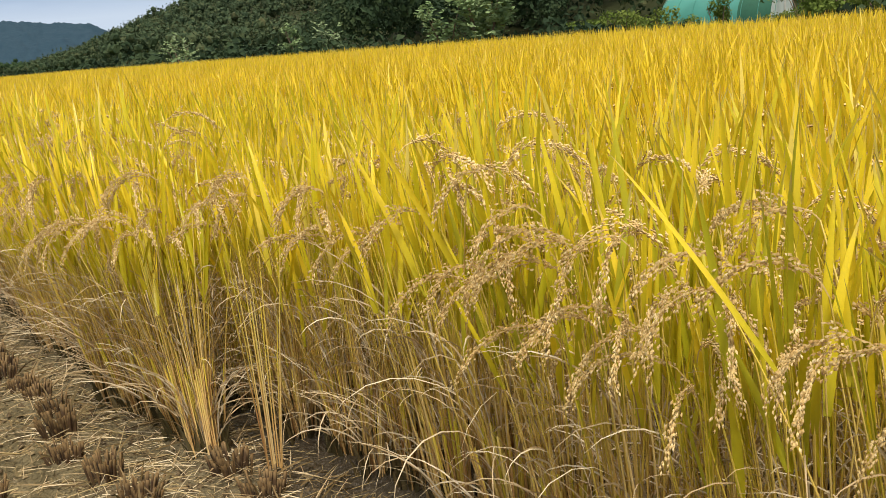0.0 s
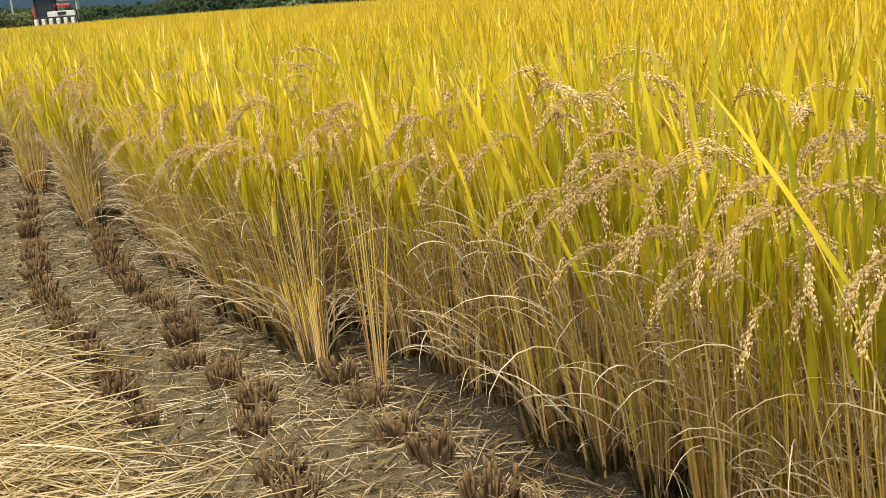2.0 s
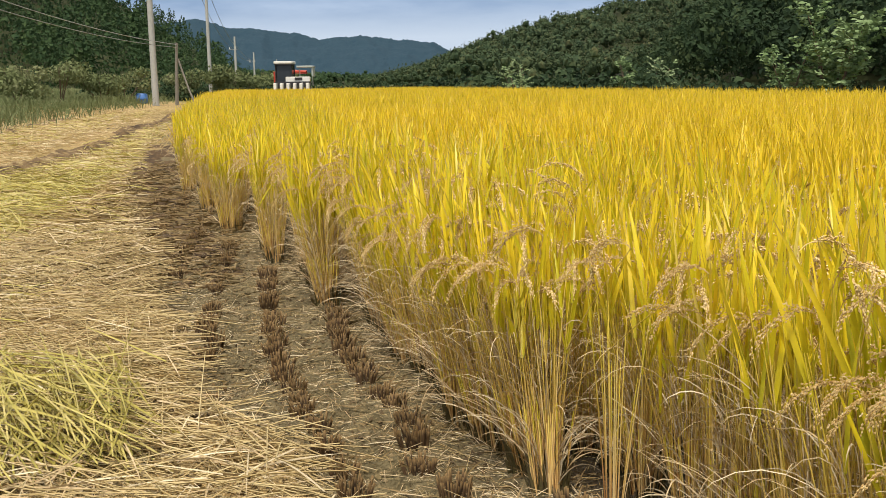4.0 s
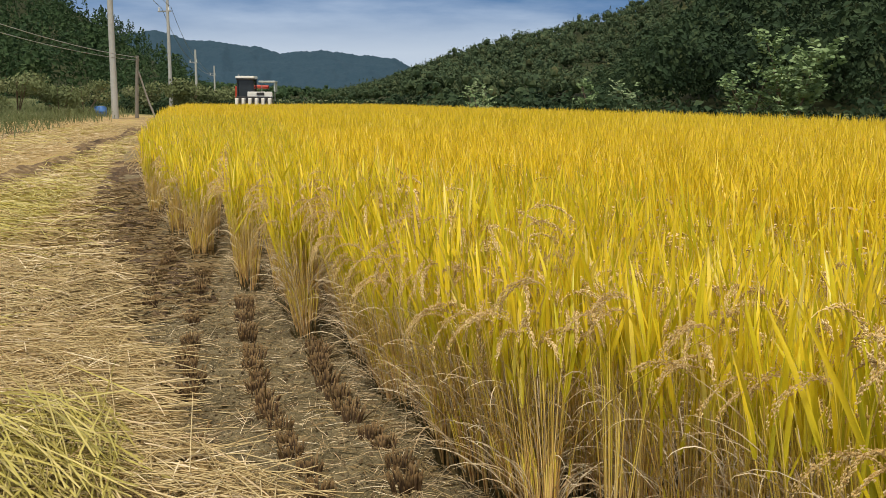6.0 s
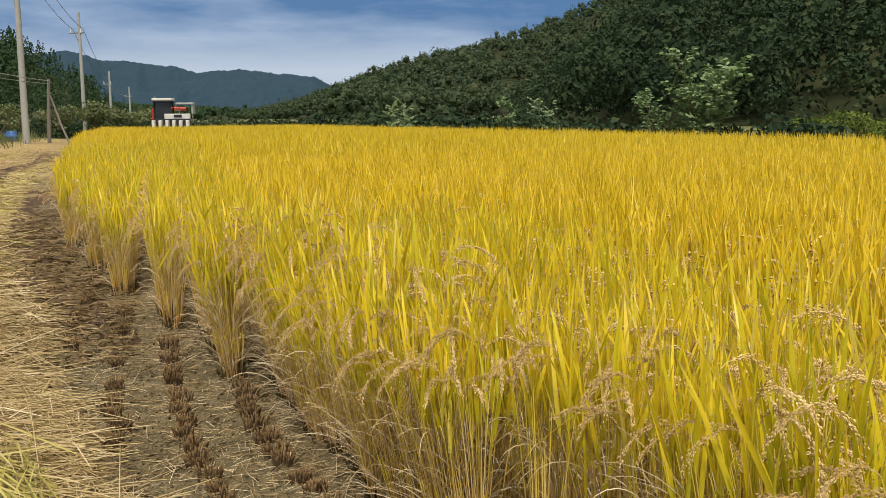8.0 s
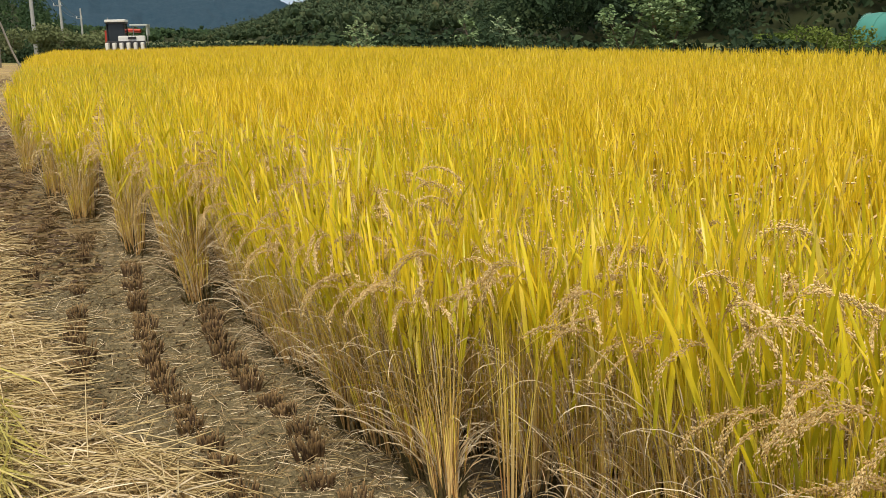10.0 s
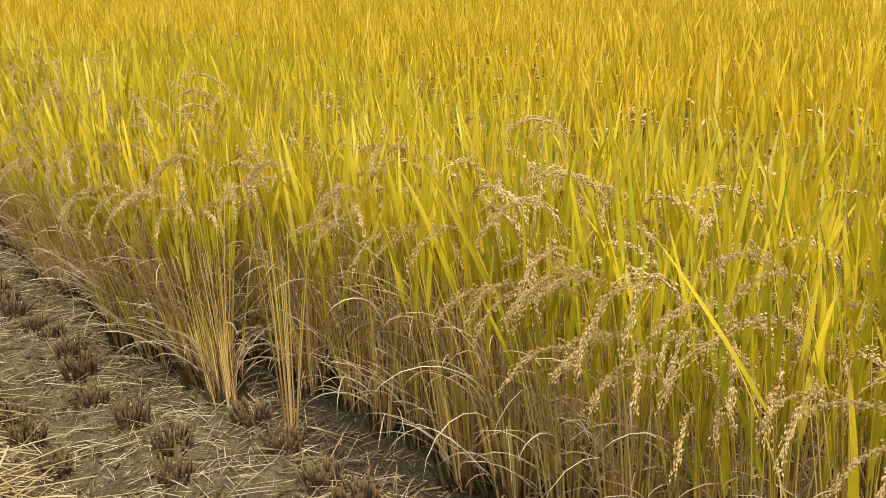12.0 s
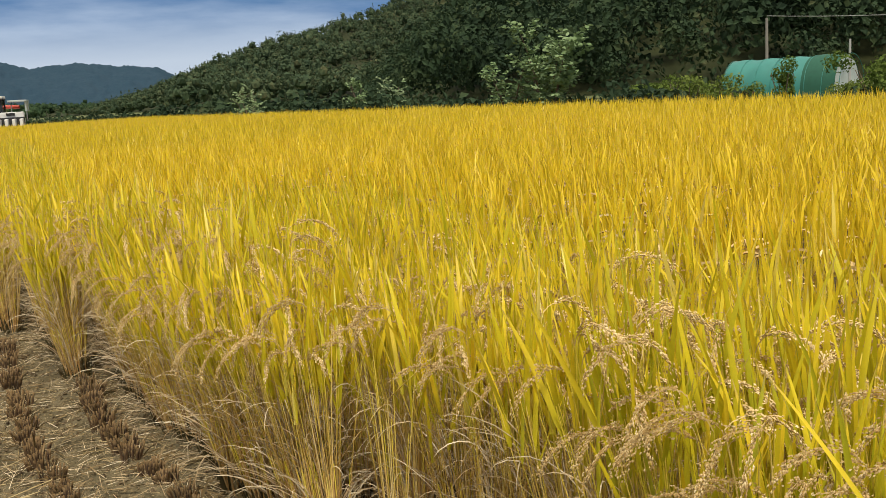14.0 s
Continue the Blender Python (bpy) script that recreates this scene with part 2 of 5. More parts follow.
def ground_material():
    m, n, l, b = material("field_mud", 0.9)
    g = n.new("ShaderNodeNewGeometry")
    a = n.new("ShaderNodeAttribute")
    a.attribute_name = "cover"
    big, mid, fine = noise_node(n, l, 0.9, 5), noise_node(n, l, 9, 6), noise_node(n, l, 70, 5)
    mud = ramp(n, l, mid.outputs["Fac"], [(0.25, (0.045, 0.034, 0.019)), (0.5, (0.125, 0.098, 0.056)), (0.75, (0.25, 0.20, 0.118))])
    mud = mixed(n, l, maths(n, l, "MULTIPLY", big.outputs["Fac"], 0.55), mud.outputs[0], (0.15, 0.125, 0.045))
    chaff = ramp(n, l, fine.outputs["Fac"], [(0.54, (0, 0, 0)), (0.66, (1, 1, 1))])
    mud = mixed(n, l, maths(n, l, "MULTIPLY", chaff.outputs[0], 0.4), mud, (0.40, 0.30, 0.14))
    litter = ramp(n, l, fine.outputs["Fac"], [(0.3, (0.16, 0.10, 0.04)), (0.5, (0.36, 0.25, 0.10)), (0.7, (0.60, 0.45, 0.21))])
    litter = mixed(n, l, ramp(n, l, big.outputs["Fac"], [(0.5, (0, 0, 0)), (0.75, (0.6, 0.6, 0.6))]).outputs[0], litter.outputs[0], (0.36, 0.30, 0.05))
    weeds = ramp(n, l, mid.outputs["Fac"], [(0.3, (0.04, 0.055, 0.015)), (0.55, (0.10, 0.12, 0.03)), (0.75, (0.24, 0.21, 0.08))])
    sp = n.new("ShaderNodeSeparateColor")
    l.new(a.outputs["Color"], sp.inputs[0])
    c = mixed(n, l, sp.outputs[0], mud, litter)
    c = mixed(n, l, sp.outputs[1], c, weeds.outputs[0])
    # wet mud, its dark colour also carrying the shade below the crop
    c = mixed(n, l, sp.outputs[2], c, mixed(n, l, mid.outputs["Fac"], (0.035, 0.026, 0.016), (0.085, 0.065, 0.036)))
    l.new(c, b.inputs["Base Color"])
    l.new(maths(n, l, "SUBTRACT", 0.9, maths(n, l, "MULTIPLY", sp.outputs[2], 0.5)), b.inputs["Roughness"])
    bumped(n, l, b, maths(n, l, "ADD", mid.outputs["Fac"], fine.outputs["Fac"]), 1.0, 0.03)
    return m


# ---------------------------------------------------------------- mesh making
class Geo:
    """Gathers vertices and faces, with a value along each blade."""

    def __init__(self):
        self.v, self.q, self.t, self.a, self.n = [], [], [], [], 0

    def add(self, v, quads=None, tris=None, along=None):
        v = np.asarray(v, float).reshape(-1, 3)
        self.v.append(v)
        self.a.append(np.zeros(len(v)) if along is None else np.broadcast_to(along, (len(v),)) if np.ndim(along) == 0 else np.asarray(along, float).ravel())
        if quads is not None and len(quads):
            self.q.append(np.asarray(quads).reshape(-1, 4) + self.n)
        if tris is not None and len(tris):
            self.t.append(np.asarray(tris).reshape(-1, 3) + self.n)
        self.n += len(v)

    def mesh(self, name, mat, shade=True):
        v = np.concatenate(self.v)
        q = np.concatenate(self.q) if self.q else np.zeros((0, 4), int)
        t = np.concatenate(self.t) if self.t else np.zeros((0, 3), int)
        me = bpy.data.meshes.new(name)
        me.vertices.add(len(v))
        me.vertices.foreach_set("co", v.ravel().astype(np.float32))
        idx = np.concatenate([q.ravel(), t.ravel()]).astype(np.int32)
        start = np.concatenate([np.arange(len(q)) * 4, len(q) * 4 + np.arange(len(t)) * 3]).astype(np.int32)
        me.loops.add(len(idx))
        me.loops.foreach_set("vertex_index", idx)
        me.polygons.add(len(start))
        me.polygons.foreach_set("loop_start", start)
        me.polygons.foreach_set("use_smooth", np.full(len(start), shade))
        at = me.attributes.new("along", "FLOAT", "POINT")
        at.data.foreach_set("value", np.concatenate(self.a).astype(np.float32))
        me.update(calc_edges=True)
        me.materials.append(mat)
        return me


def grid_faces(count, k, across, closed=False):
    """Quads of count strips, each k rows of across vertices."""
    i, j = np.meshgrid(np.arange(k - 1), np.arange(across if closed else across - 1), indexing="ij")
    j2 = (j + 1) % across
    one = np.stack([i * across + j, i * across + j2, (i + 1) * across + j2, (i + 1) * across + j], -1).reshape(-1, 4)
    return (np.arange(count)[:, None, None] * (k * across) + one[None]).reshape(-1, 4)


def arcs(base, phi, th0, bend, length, k, power=1.6):
    """Curved lines: they set out at th0 from upright towards phi and lean over by bend."""
    t = np.linspace(0, 1, k)
    th = th0[:, None] + bend[:, None] * t[None] ** power
    d = np.stack([np.sin(th) * np.cos(phi)[:, None], np.sin(th) * np.sin(phi)[:, None], np.cos(th)], -1)
    step = (d[:, 1:] + d[:, :-1]) / 2 * (length / (k - 1))[:, None, None]
    p = np.concatenate([base[:, None], base[:, None] + np.cumsum(step, 1)], 1)
    return p, d, t


def blades(g, rng, base, phi, th0, bend, length, width, k=6, fold=0.0, twist=0.5, blunt=0.12, power=1.6):
    """Tapered leaf blades as curved ribbons, with a keel where fold is given."""
    p, d, t = arcs(base, phi, th0, bend, length, k, power)
    n = len(base)
    side = np.stack([-np.sin(phi), np.cos(phi), np.zeros(n)], -1)[:, None]
    tw = rng.uniform(-1.3, 1.3, n)[:, None] + rng.uniform(-twist, twist, n)[:, None] * t[None]
    up = np.cross(d, np.broadcast_to(side, d.shape))
    w = side * np.cos(tw)[..., None] + up * np.sin(tw)[..., None]
    nor = np.cross(d, w)
    prof = np.clip((t + 0.05) / blunt, 0.25, 1) ** 0.5 * (1 - t ** 2.4) ** 0.8 + 0.03
    hw = (width / 2)[:, None, None] * prof[None, :, None]
    if fold:
        v = np.stack([p - w * hw, p + nor * hw * fold, p + w * hw], 2)
        g.add(v, grid_faces(n, k, 3), along=np.repeat(np.tile(t, n), 3))
    else:
        v = np.stack([p - w * hw, p + w * hw], 2)
        g.add(v, grid_faces(n, k, 2), along=np.repeat(np.tile(t, n), 2))


def tubes(g, p, r0, r1, sides=3):
    """Thin stems along the lines p, from radius r0 to r1."""
    n, k = p.shape[:2]
    t = np.linspace(0, 1, k)
    d = np.gradient(p, axis=1)
    d = d / (np.linalg.norm(d, axis=2, keepdims=True) + 1e-9)
    ref = np.where(np.abs(d[..., 2:3]) > 0.9, np.array((1.0, 0, 0)), np.array((0, 0, 1.0)))
    u = np.cross(d, ref)
    u = u / (np.linalg.norm(u, axis=2, keepdims=True) + 1e-9)
    w = np.cross(d, u)
    r = (np.asarray(r0).reshape(-1, 1) * (1 - t) + np.asarray(r1).reshape(-1, 1) * t)[..., None]
    ring = [p + r * (u * math.cos(a) + w * math.sin(a)) for a in np.arange(sides) * 2 * math.pi / sides]
    v = np.stack(ring, 2)
    g.add(v, grid_faces(n, k, sides, True), along=np.repeat(np.tile(t, n), sides))


def seeds(g, c, axis, length, radius):
    """Grains: slim eight-sided husks."""
    n = len(c)
    axis = axis / (np.linalg.norm(axis, axis=1, keepdims=True) + 1e-9)
    ref = np.where(np.abs(axis[:, 2:3]) > 0.9, np.array((1.0, 0, 0)), np.array((0, 0, 1.0)))
    u = np.cross(axis, ref)
    u = u / np.linalg.norm(u, axis=1, keepdims=True)
    w = np.cross(axis, u)
    L, R = length[:, None] / 2, radius[:, None]
    v = np.stack([c - axis * L] + [c + (u * math.cos(k) + w * math.sin(k)) * R for k in (0.0, 2.094, 4.189)] + [c + axis * L], 1)
    one = np.array([(0, 2, 1), (0, 3, 2), (0, 1, 3), (4, 1, 2), (4, 2, 3), (4, 3, 1)])
    g.add(v, tris=(np.arange(n)[:, None, None] * 5 + one[None]).reshape(-1, 3))


def panicle(g, rng, line, branches=10, grains=8, full=True):
    """An ear of rice along an arching line: short hanging branches set with grains."""
    k = len(line)
    tubes(g, line[None], [0.0012], [0.0005])
    tan = np.gradient(line, axis=0)
    tan /= np.linalg.norm(tan, axis=1, keepdims=True)
    c, ax = [], []
    for b in range(branches):
        f = (0.12 + 0.88 * (b + rng.rand() * 0.6) / branches) * (k - 1)
        i = min(int(f), k - 2)
        p = line[i] + (line[i + 1] - line[i]) * (f - i)
        d = tan[i] + rng.normal(0, 0.12, 3) + np.array((0, 0, -0.16))
        d /= np.linalg.norm(d)
        ln = rng.uniform(0.04, 0.07) * (1.1 - 0.4 * b / branches)
        m = grains
        tt = (np.arange(m) + 0.7) / m
        q = p + np.outer(tt * ln, d) + np.outer(tt ** 2, (0, 0, -0.012))
        dd = d + np.outer(tt, (0, 0, -0.5))
        off = rng.normal(0, 0.0026, (m, 3))
        c.append(q + off)
        ax.append(dd + rng.normal(0, 0.2, (m, 3)))
    c, ax = np.concatenate(c), np.concatenate(ax)
    big = 1.0 if full else 2.0
    seeds(g, c, ax, rng.uniform(0.0076, 0.0094, len(c)) * big, rng.uniform(0.0019, 0.0025, len(c)) * big)


def part(name, mesh, parent, label="", place=None):
    ob = new(name, mesh)
    ob.parent = parent
    if place is not None:
        ob.matrix_basis = place
    if label:
        ob["label"] = label
    return ob


def thing(name, place, label, category, group="", kind=""):
    return tagged(_at(new(name), place), label, category, group, kind)


def _at(ob, place):
    ob.matrix_basis = place
    return ob


# ---------------------------------------------------------------- ground
def axis_steps(lo, hi, a, b, fine, grow=1.13):
    mid = list(np.arange(a, b, fine))
    left, right, st = [], [], fine
    v = a
    while v > lo:
        st *= grow
        v -= st
        left.append(v)
    st, v = fine, mid[-1]
    while v < hi:
        st *= grow
        v += st
        right.append(v)
    return np.array(left[::-1] + mid + right)


def build_ground():
    xs, ys = axis_steps(-4000, 4000, -4.0, 0.4, 0.023, 1.085), axis_steps(-4000, 4000, 1.6, 5.6, 0.023, 1.085)
    X, Y = np.meshgrid(xs, ys)
    g = Geo()
    Z = ground_height(X, Y)
    g.add(np.stack([X, Y, Z], -1), grid_faces(1, len(ys), len(xs)))
    me = g.mesh("ground", ground_material())
    o, s = rows_at(X, Y)
    bs = bund_side(X, Y) + 0.5 * value_noise(X * 0.9, Y * 0.9) + 0.25 * value_noise(X * 3.1, Y * 3.1)
    cover = straw_share(o, s)
    weeds = np.maximum(smooth(bs + 1.5 * value_noise(X * 0.4, Y * 0.4), 4.5, 6.5), smooth(o + row_bend(s), 19.3, 20.5))
    weeds = np.maximum(weeds, smooth(s, 66, 70))
    weeds = np.maximum(weeds, smooth(np.hypot(X, Y), 70, 85))
    # wet mud and painted shade together, wherever rice stands
    wet_shade = smooth(o + 0.15 * value_noise(X * 4, Y * 4), 1.08, 1.2) * (1 - weeds)
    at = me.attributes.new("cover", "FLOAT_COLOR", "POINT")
    at.data.foreach_set("color", np.stack([cover, weeds, wet_shade, 0 * cover + 1], -1).astype(np.float32).ravel())
    tagged(new("ground", me), "muddy harvested paddy soil with straw and crawler tracks", "ground", kind="structure")


build_ground()


# ---------------------------------------------------------------- wooded hills and far ridges
def foliage_material(name, stops, share=0.2):
    m, n, l, b = material(name, 0.85)
    b.inputs["Specular IOR Level"].default_value = 0.12
    g = n.new("ShaderNodeNewGeometry")
    big = noise_node(n, l, 0.13, 4)
    crown = noise_node(n, l, 0.4, 1)
    tone = maths(n, l, "ADD", maths(n, l, "MULTIPLY", big.outputs["Fac"], 0.8), maths(n, l, "MULTIPLY", crown.outputs["Fac"], 0.9))
    fac = maths(n, l, "ADD", maths(n, l, "MULTIPLY", g.outputs["Random Per Island"], 0.2), maths(n, l, "SUBTRACT", tone, 0.45))
    c = ramp(n, l, fac, stops).outputs["Color"]
    l.new(c, b.inputs["Base Color"])
    thin(m, n, l, b, c, share)
    return m


wood_mat = foliage_material("mixed_forest", [(0.2, (0.036, 0.060, 0.034)), (0.5, (0.058, 0.088, 0.044)), (0.75, (0.085, 0.102, 0.048)), (0.95, (0.115, 0.105, 0.05))])
dark_wood_mat = foliage_material("dark_mixed_forest", [(0.2, (0.016, 0.030, 0.017)), (0.5, (0.032, 0.056, 0.027)), (0.75, (0.055, 0.078, 0.034)), (0.95, (0.085, 0.078, 0.036))])
pine_mat = foliage_material("pine_forest", [(0.2, (0.020, 0.042, 0.022)), (0.6, (0.044, 0.078, 0.032)), (0.95, (0.08, 0.115, 0.045))])
# the haze of distance is put into this blue base colour
hazed_ridge_mat = foliage_material("far_forest", [(0.2, (0.017, 0.046, 0.078)), (0.9, (0.034, 0.070, 0.098))])
pale_mat = foliage_material("pale_tree_leaf", [(0.1, (0.09, 0.16, 0.06)), (0.5, (0.20, 0.28, 0.13)), (0.95, (0.40, 0.47, 0.30))])
shrub_mat = foliage_material("shrub_leaf", [(0.1, (0.04, 0.07, 0.015)), (0.5, (0.11, 0.16, 0.03)), (0.95, (0.24, 0.27, 0.07))])
weed_mat = foliage_material("bank_weeds", [(0.1, (0.08, 0.10, 0.042)), (0.5, (0.15, 0.18, 0.08)), (0.95, (0.27, 0.27, 0.15))])
soil_mat = foliage_material("hill_soil", [(0.2, (0.02, 0.026, 0.010)), (0.9, (0.04, 0.045, 0.015))], 0.0)
clear_mat = foliage_material("clearing_grass", [(0.2, (0.055, 0.065, 0.03)), (0.9, (0.10, 0.095, 0.045))], 0.0)


def leaf_quads(g, rng, c, nor, size, loose=0.3):
    """Small leafy sprays: bent four-cornered pieces facing roughly outwards."""
    n = len(c)
    nor = nor + rng.normal(0, loose, (n, 3))
    nor /= np.linalg.norm(nor, axis=1, keepdims=True) + 1e-9
    a = rng.normal(size=(n, 3))
    u = np.cross(nor, a)
    u /= np.linalg.norm(u, axis=1, keepdims=True) + 1e-9
    w = np.cross(nor, u)
    su, sw = size[:, None] * rng.uniform(0.35, 0.6, (n, 1)), size[:, None] * rng.uniform(0.25, 0.5, (n, 1))
    v = np.stack([c - u * su, c - w * sw + nor * su * 0.3, c + u * su, c + w * sw + nor * su * 0.3], 1)
    g.add(v, quads=np.arange(n * 4).reshape(-1, 4))


def crowns(g, rng, centre, radius, height, per, spray, cone=False, core_size=1.0):
    """Tree crowns as clouds of sprays round several lobes."""
    n = len(centre)
    lob = rng.normal(0, 0.42, (n, 5, 3)) * np.array((1, 1, 0.8))
    pick = rng.randint(0, 5, (n, per))
    d = rng.normal(size=(n, per, 3))
    d /= np.linalg.norm(d, axis=2, keepdims=True)
    d[..., 2] = np.abs(d[..., 2]) * np.where(rng.rand(n, per) < 0.8, 1, -0.6)
    q = np.take_along_axis(lob, pick[..., None], 1) + d * rng.uniform(0.42, 0.62, (n, per, 1))
    if cone:
        h = rng.rand(n, per, 1) ** 1.3
        ang = rng.rand(n, per, 1) * 2 * math.pi
        rr = (1 - h) * rng.uniform(0.6, 1.05, (n, per, 1)) + 0.05
        q = np.concatenate([rr * np.cos(ang), rr * np.sin(ang), h * 2 - 1], 2)
        d = np.concatenate([np.cos(ang), np.sin(ang), 0.6 + 0 * ang], 2)
    scale3 = np.stack([radius, radius, height / 2], -1)[:, None]
    if not cone and core_size:
        # leafy mass inside the sprays: one lumpy core for each lobe
        ball = bmesh.new()
        bmesh.ops.create_icosphere(ball, subdivisions=1, radius=1.0)
        v0, f0 = np.array([tuple(v.co) for v in ball.verts]), np.array([[v.index for v in f.verts] for f in ball.faces])
        ball.free()
        core = lob[:, :3, None] + v0[None, None] * rng.uniform(0.32, 0.62, (n, 3, len(v0), 1)) * core_size
        core = centre[:, None, None] + core * scale3[:, None]
        k = n * 3
        g.add(core, tris=(np.arange(k)[:, None, None] * len(v0) + f0[None]).reshape(-1, 3))
    p = centre[:, None] + q * scale3
    size = np.repeat(radius, per) * spray * rng.uniform(0.7, 1.4, n * per)
    leaf_quads(g, rng, p.reshape(-1, 3), d.reshape(-1, 3), size)


def bearing(a):
    """Unit way on the ground, a degrees to the left of straight ahead."""
    return np.stack([-np.sin(np.radians(a)), np.cos(np.radians(a))], -1)


def hill(name, label, r0, r1, profile, mat, trees=None, tree_mat=None, seed=1, tall=8.0, per=70, pines=0.0, bare=None, spray=0.34, core_size=1.0):
    """A hillside that climbs from distance r0 to a crest at r1. profile: bearing and height of the crest in degrees."""
    rng = np.random.RandomState(seed)
    az = np.array([p[0] for p in profile], float)
    el = np.array([p[1] for p in profile], float)
    order = np.argsort(az)
    az, el = az[order], el[order]

    def surf(a, u):
        e = np.interp(a, az, el)
        r = r0 + (r1 - r0) * u
        w = bearing(a)
        top = np.tan(np.radians(e)) * r1 - (tall * 0.8 if trees else 0)
        z = np.maximum(top, 0.3) * (u ** 1.15) * np.where(u > 1, 1 - (u - 1) * 1.5, 1) + value_noise(a * 1.3, u * 6) * 0.03 * r1 * u * (1 - u)
        return np.concatenate([w * np.asarray(r)[..., None], np.asarray(z - 0.3)[..., None]], -1)

    wide, deep = (140, 26) if trees else (420, 54)
    A, U = np.meshgrid(np.linspace(az[0], az[-1], wide), np.linspace(0, 1.35, deep))
    V = surf(A, U)
    if not trees:
        V[..., 2] += (value_noise(A * 9, U * 60) * 4 + value_noise(A * 1.4, U * 8) * 9 * U * (1.35 - U) + value_noise(A * 24, U * 110) * 2.5) * smooth(U, 0, 0.2)
    g = Geo()
    g.add(V, grid_faces(1, deep, wide)[:, ::-1])
    tagged(new(name, g.mesh(name, mat)), label, "hill", kind="structure")
    if trees:
        a, u = rng.uniform(az[0], az[-1], trees), rng.uniform(0.0, 1.08, trees)
        if bare:
            keep = ~((a > bare[0]) & (a < bare[1]) & (u > bare[2]) & (u < bare[3]))
            a, u = a[keep], u[keep]
        p = surf(a, u)
        scale = rng.uniform(0.5, 1.4, len(a)) * tall
        room = np.tan(np.radians(np.interp(a, az, el))) * np.hypot(p[:, 0], p[:, 1]) - p[:, 2]
        scale = np.clip(np.minimum(scale, room * rng.uniform(0.8, 1.1, len(a))), 0.3 * tall, None)
        p[:, 2] += scale * 0.45
        g = Geo()
        con = rng.rand(len(a)) < pines
        for sel, cone in ((~con, False), (con, True)):
            if sel.any():
                crowns(g, rng, p[sel], scale[sel] * (0.26 if cone else 0.42), scale[sel] * (1.25 if cone else 0.9), per, spray if not cone else spray * 1.25, cone, core_size)
        tagged(new("forest", g.mesh("forest", tree_mat, False)), "dense dark green trees covering a " + label.split(" ", 1)[1], "forest", kind="stuff")


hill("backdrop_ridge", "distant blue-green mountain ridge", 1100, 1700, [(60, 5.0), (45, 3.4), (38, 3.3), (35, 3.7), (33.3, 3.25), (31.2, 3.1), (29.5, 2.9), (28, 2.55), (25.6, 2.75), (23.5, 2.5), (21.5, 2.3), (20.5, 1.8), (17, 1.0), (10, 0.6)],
     hazed_ridge_mat, 0, hazed_ridge_mat, seed=3, tall=14)
hill("low_ridge", "low dark wooded rise behind the field", 500, 800, [(48, 0.9), (36, 1.0), (33, 1.1), (30, 0.9), (27, 0.8), (24, 0.6), (20, 0.4)], soil_mat, 1100, pine_mat, seed=4, tall=8, per=22, spray=0.3)
hill("valley_hill", "long wooded valley hill", 420, 900, [(27, 0.25), (25.2, 0.6), (22.5, 1.25), (20.8, 1.8), (18.1, 2.9), (15.1, 3.8), (13, 4.2), (10.7, 4.8), (8.5, 5.4), (6.5, 6.2), (3, 7.6), (-2, 9.0), (-10, 10)],
     soil_mat, 2300, wood_mat, seed=5, tall=12.5, per=64, pines=0.10, bare=(8.4, 12.2, 0.10, 0.32), spray=0.24, core_size=0.72)
hill("near_hill", "steep dark wooded hillside", 110, 270, [(9.8, 0.8), (9.0, 2.0), (8.2, 2.8), (7.2, 3.6), (5, 5.2), (3, 6.6), (0, 8.2), (-5, 10.5), (-12, 13), (-25, 15), (-40, 14)],
     soil_mat, 760, dark_wood_mat, seed=6, tall=11, per=330, pines=0.10, spray=0.155, core_size=0)
hill("pine_hill", "steep pine-covered hillside", 150, 330, [(32.0, 0.2), (32.6, 0.9), (33.2, 1.6), (34.8, 3.2), (37, 4.6), (39.4, 6.2), (42, 7.4), (46, 8.6), (55, 10), (65, 9)],
     soil_mat, 900, pine_mat, seed=8, tall=8.5, per=170, pines=0.6, spray=0.17, core_size=0)


def clearing():
    g = Geo()
    A, U = np.meshgrid(np.linspace(8.0, 12.8, 16), np.linspace(0, 1, 6))
    r = 478 + 90 * U
    w = bearing(A)
    lie = (r - 420) / 480
    Z = 64 * lie ** 1.15 + 0.4 + 0.5 * value_noise(A * 2, U * 4)
    g.add(np.concatenate([w * r[..., None], Z[..., None]], -1), grid_faces(1, 6, 16)[:, ::-1])
    tagged(new("hillside_clearing", g.mesh("hillside_clearing", clear_mat)), "brown grassy clearing on the wooded slope", "clearing", kind="structure")


clearing()


# ---------------------------------------------------------------- standing rice
LEFT_START = ((-2.4, 42), (-2.1, 36), (-1.8, 31), (-1.5, 27), (-1.2, 21), (-0.9, 15.5), (-0.55, 12.4), (-0.17, 10.4), (0.16, 8.8), (0.51, 7.3), (0.84, 5.65), (1.13, 2.70))
ROW_STEP, HILL_STEP = 0.30, 0.20
FIELD_END, FIELD_RIGHT = 66.0, 19.6


def rows_of_field():
    rows = [(o, s) for o, s in LEFT_START]
    o = 1.40
    while o < FIELD_RIGHT:
        rows.append((o, -2.6))
        o += ROW_STEP
    return rows


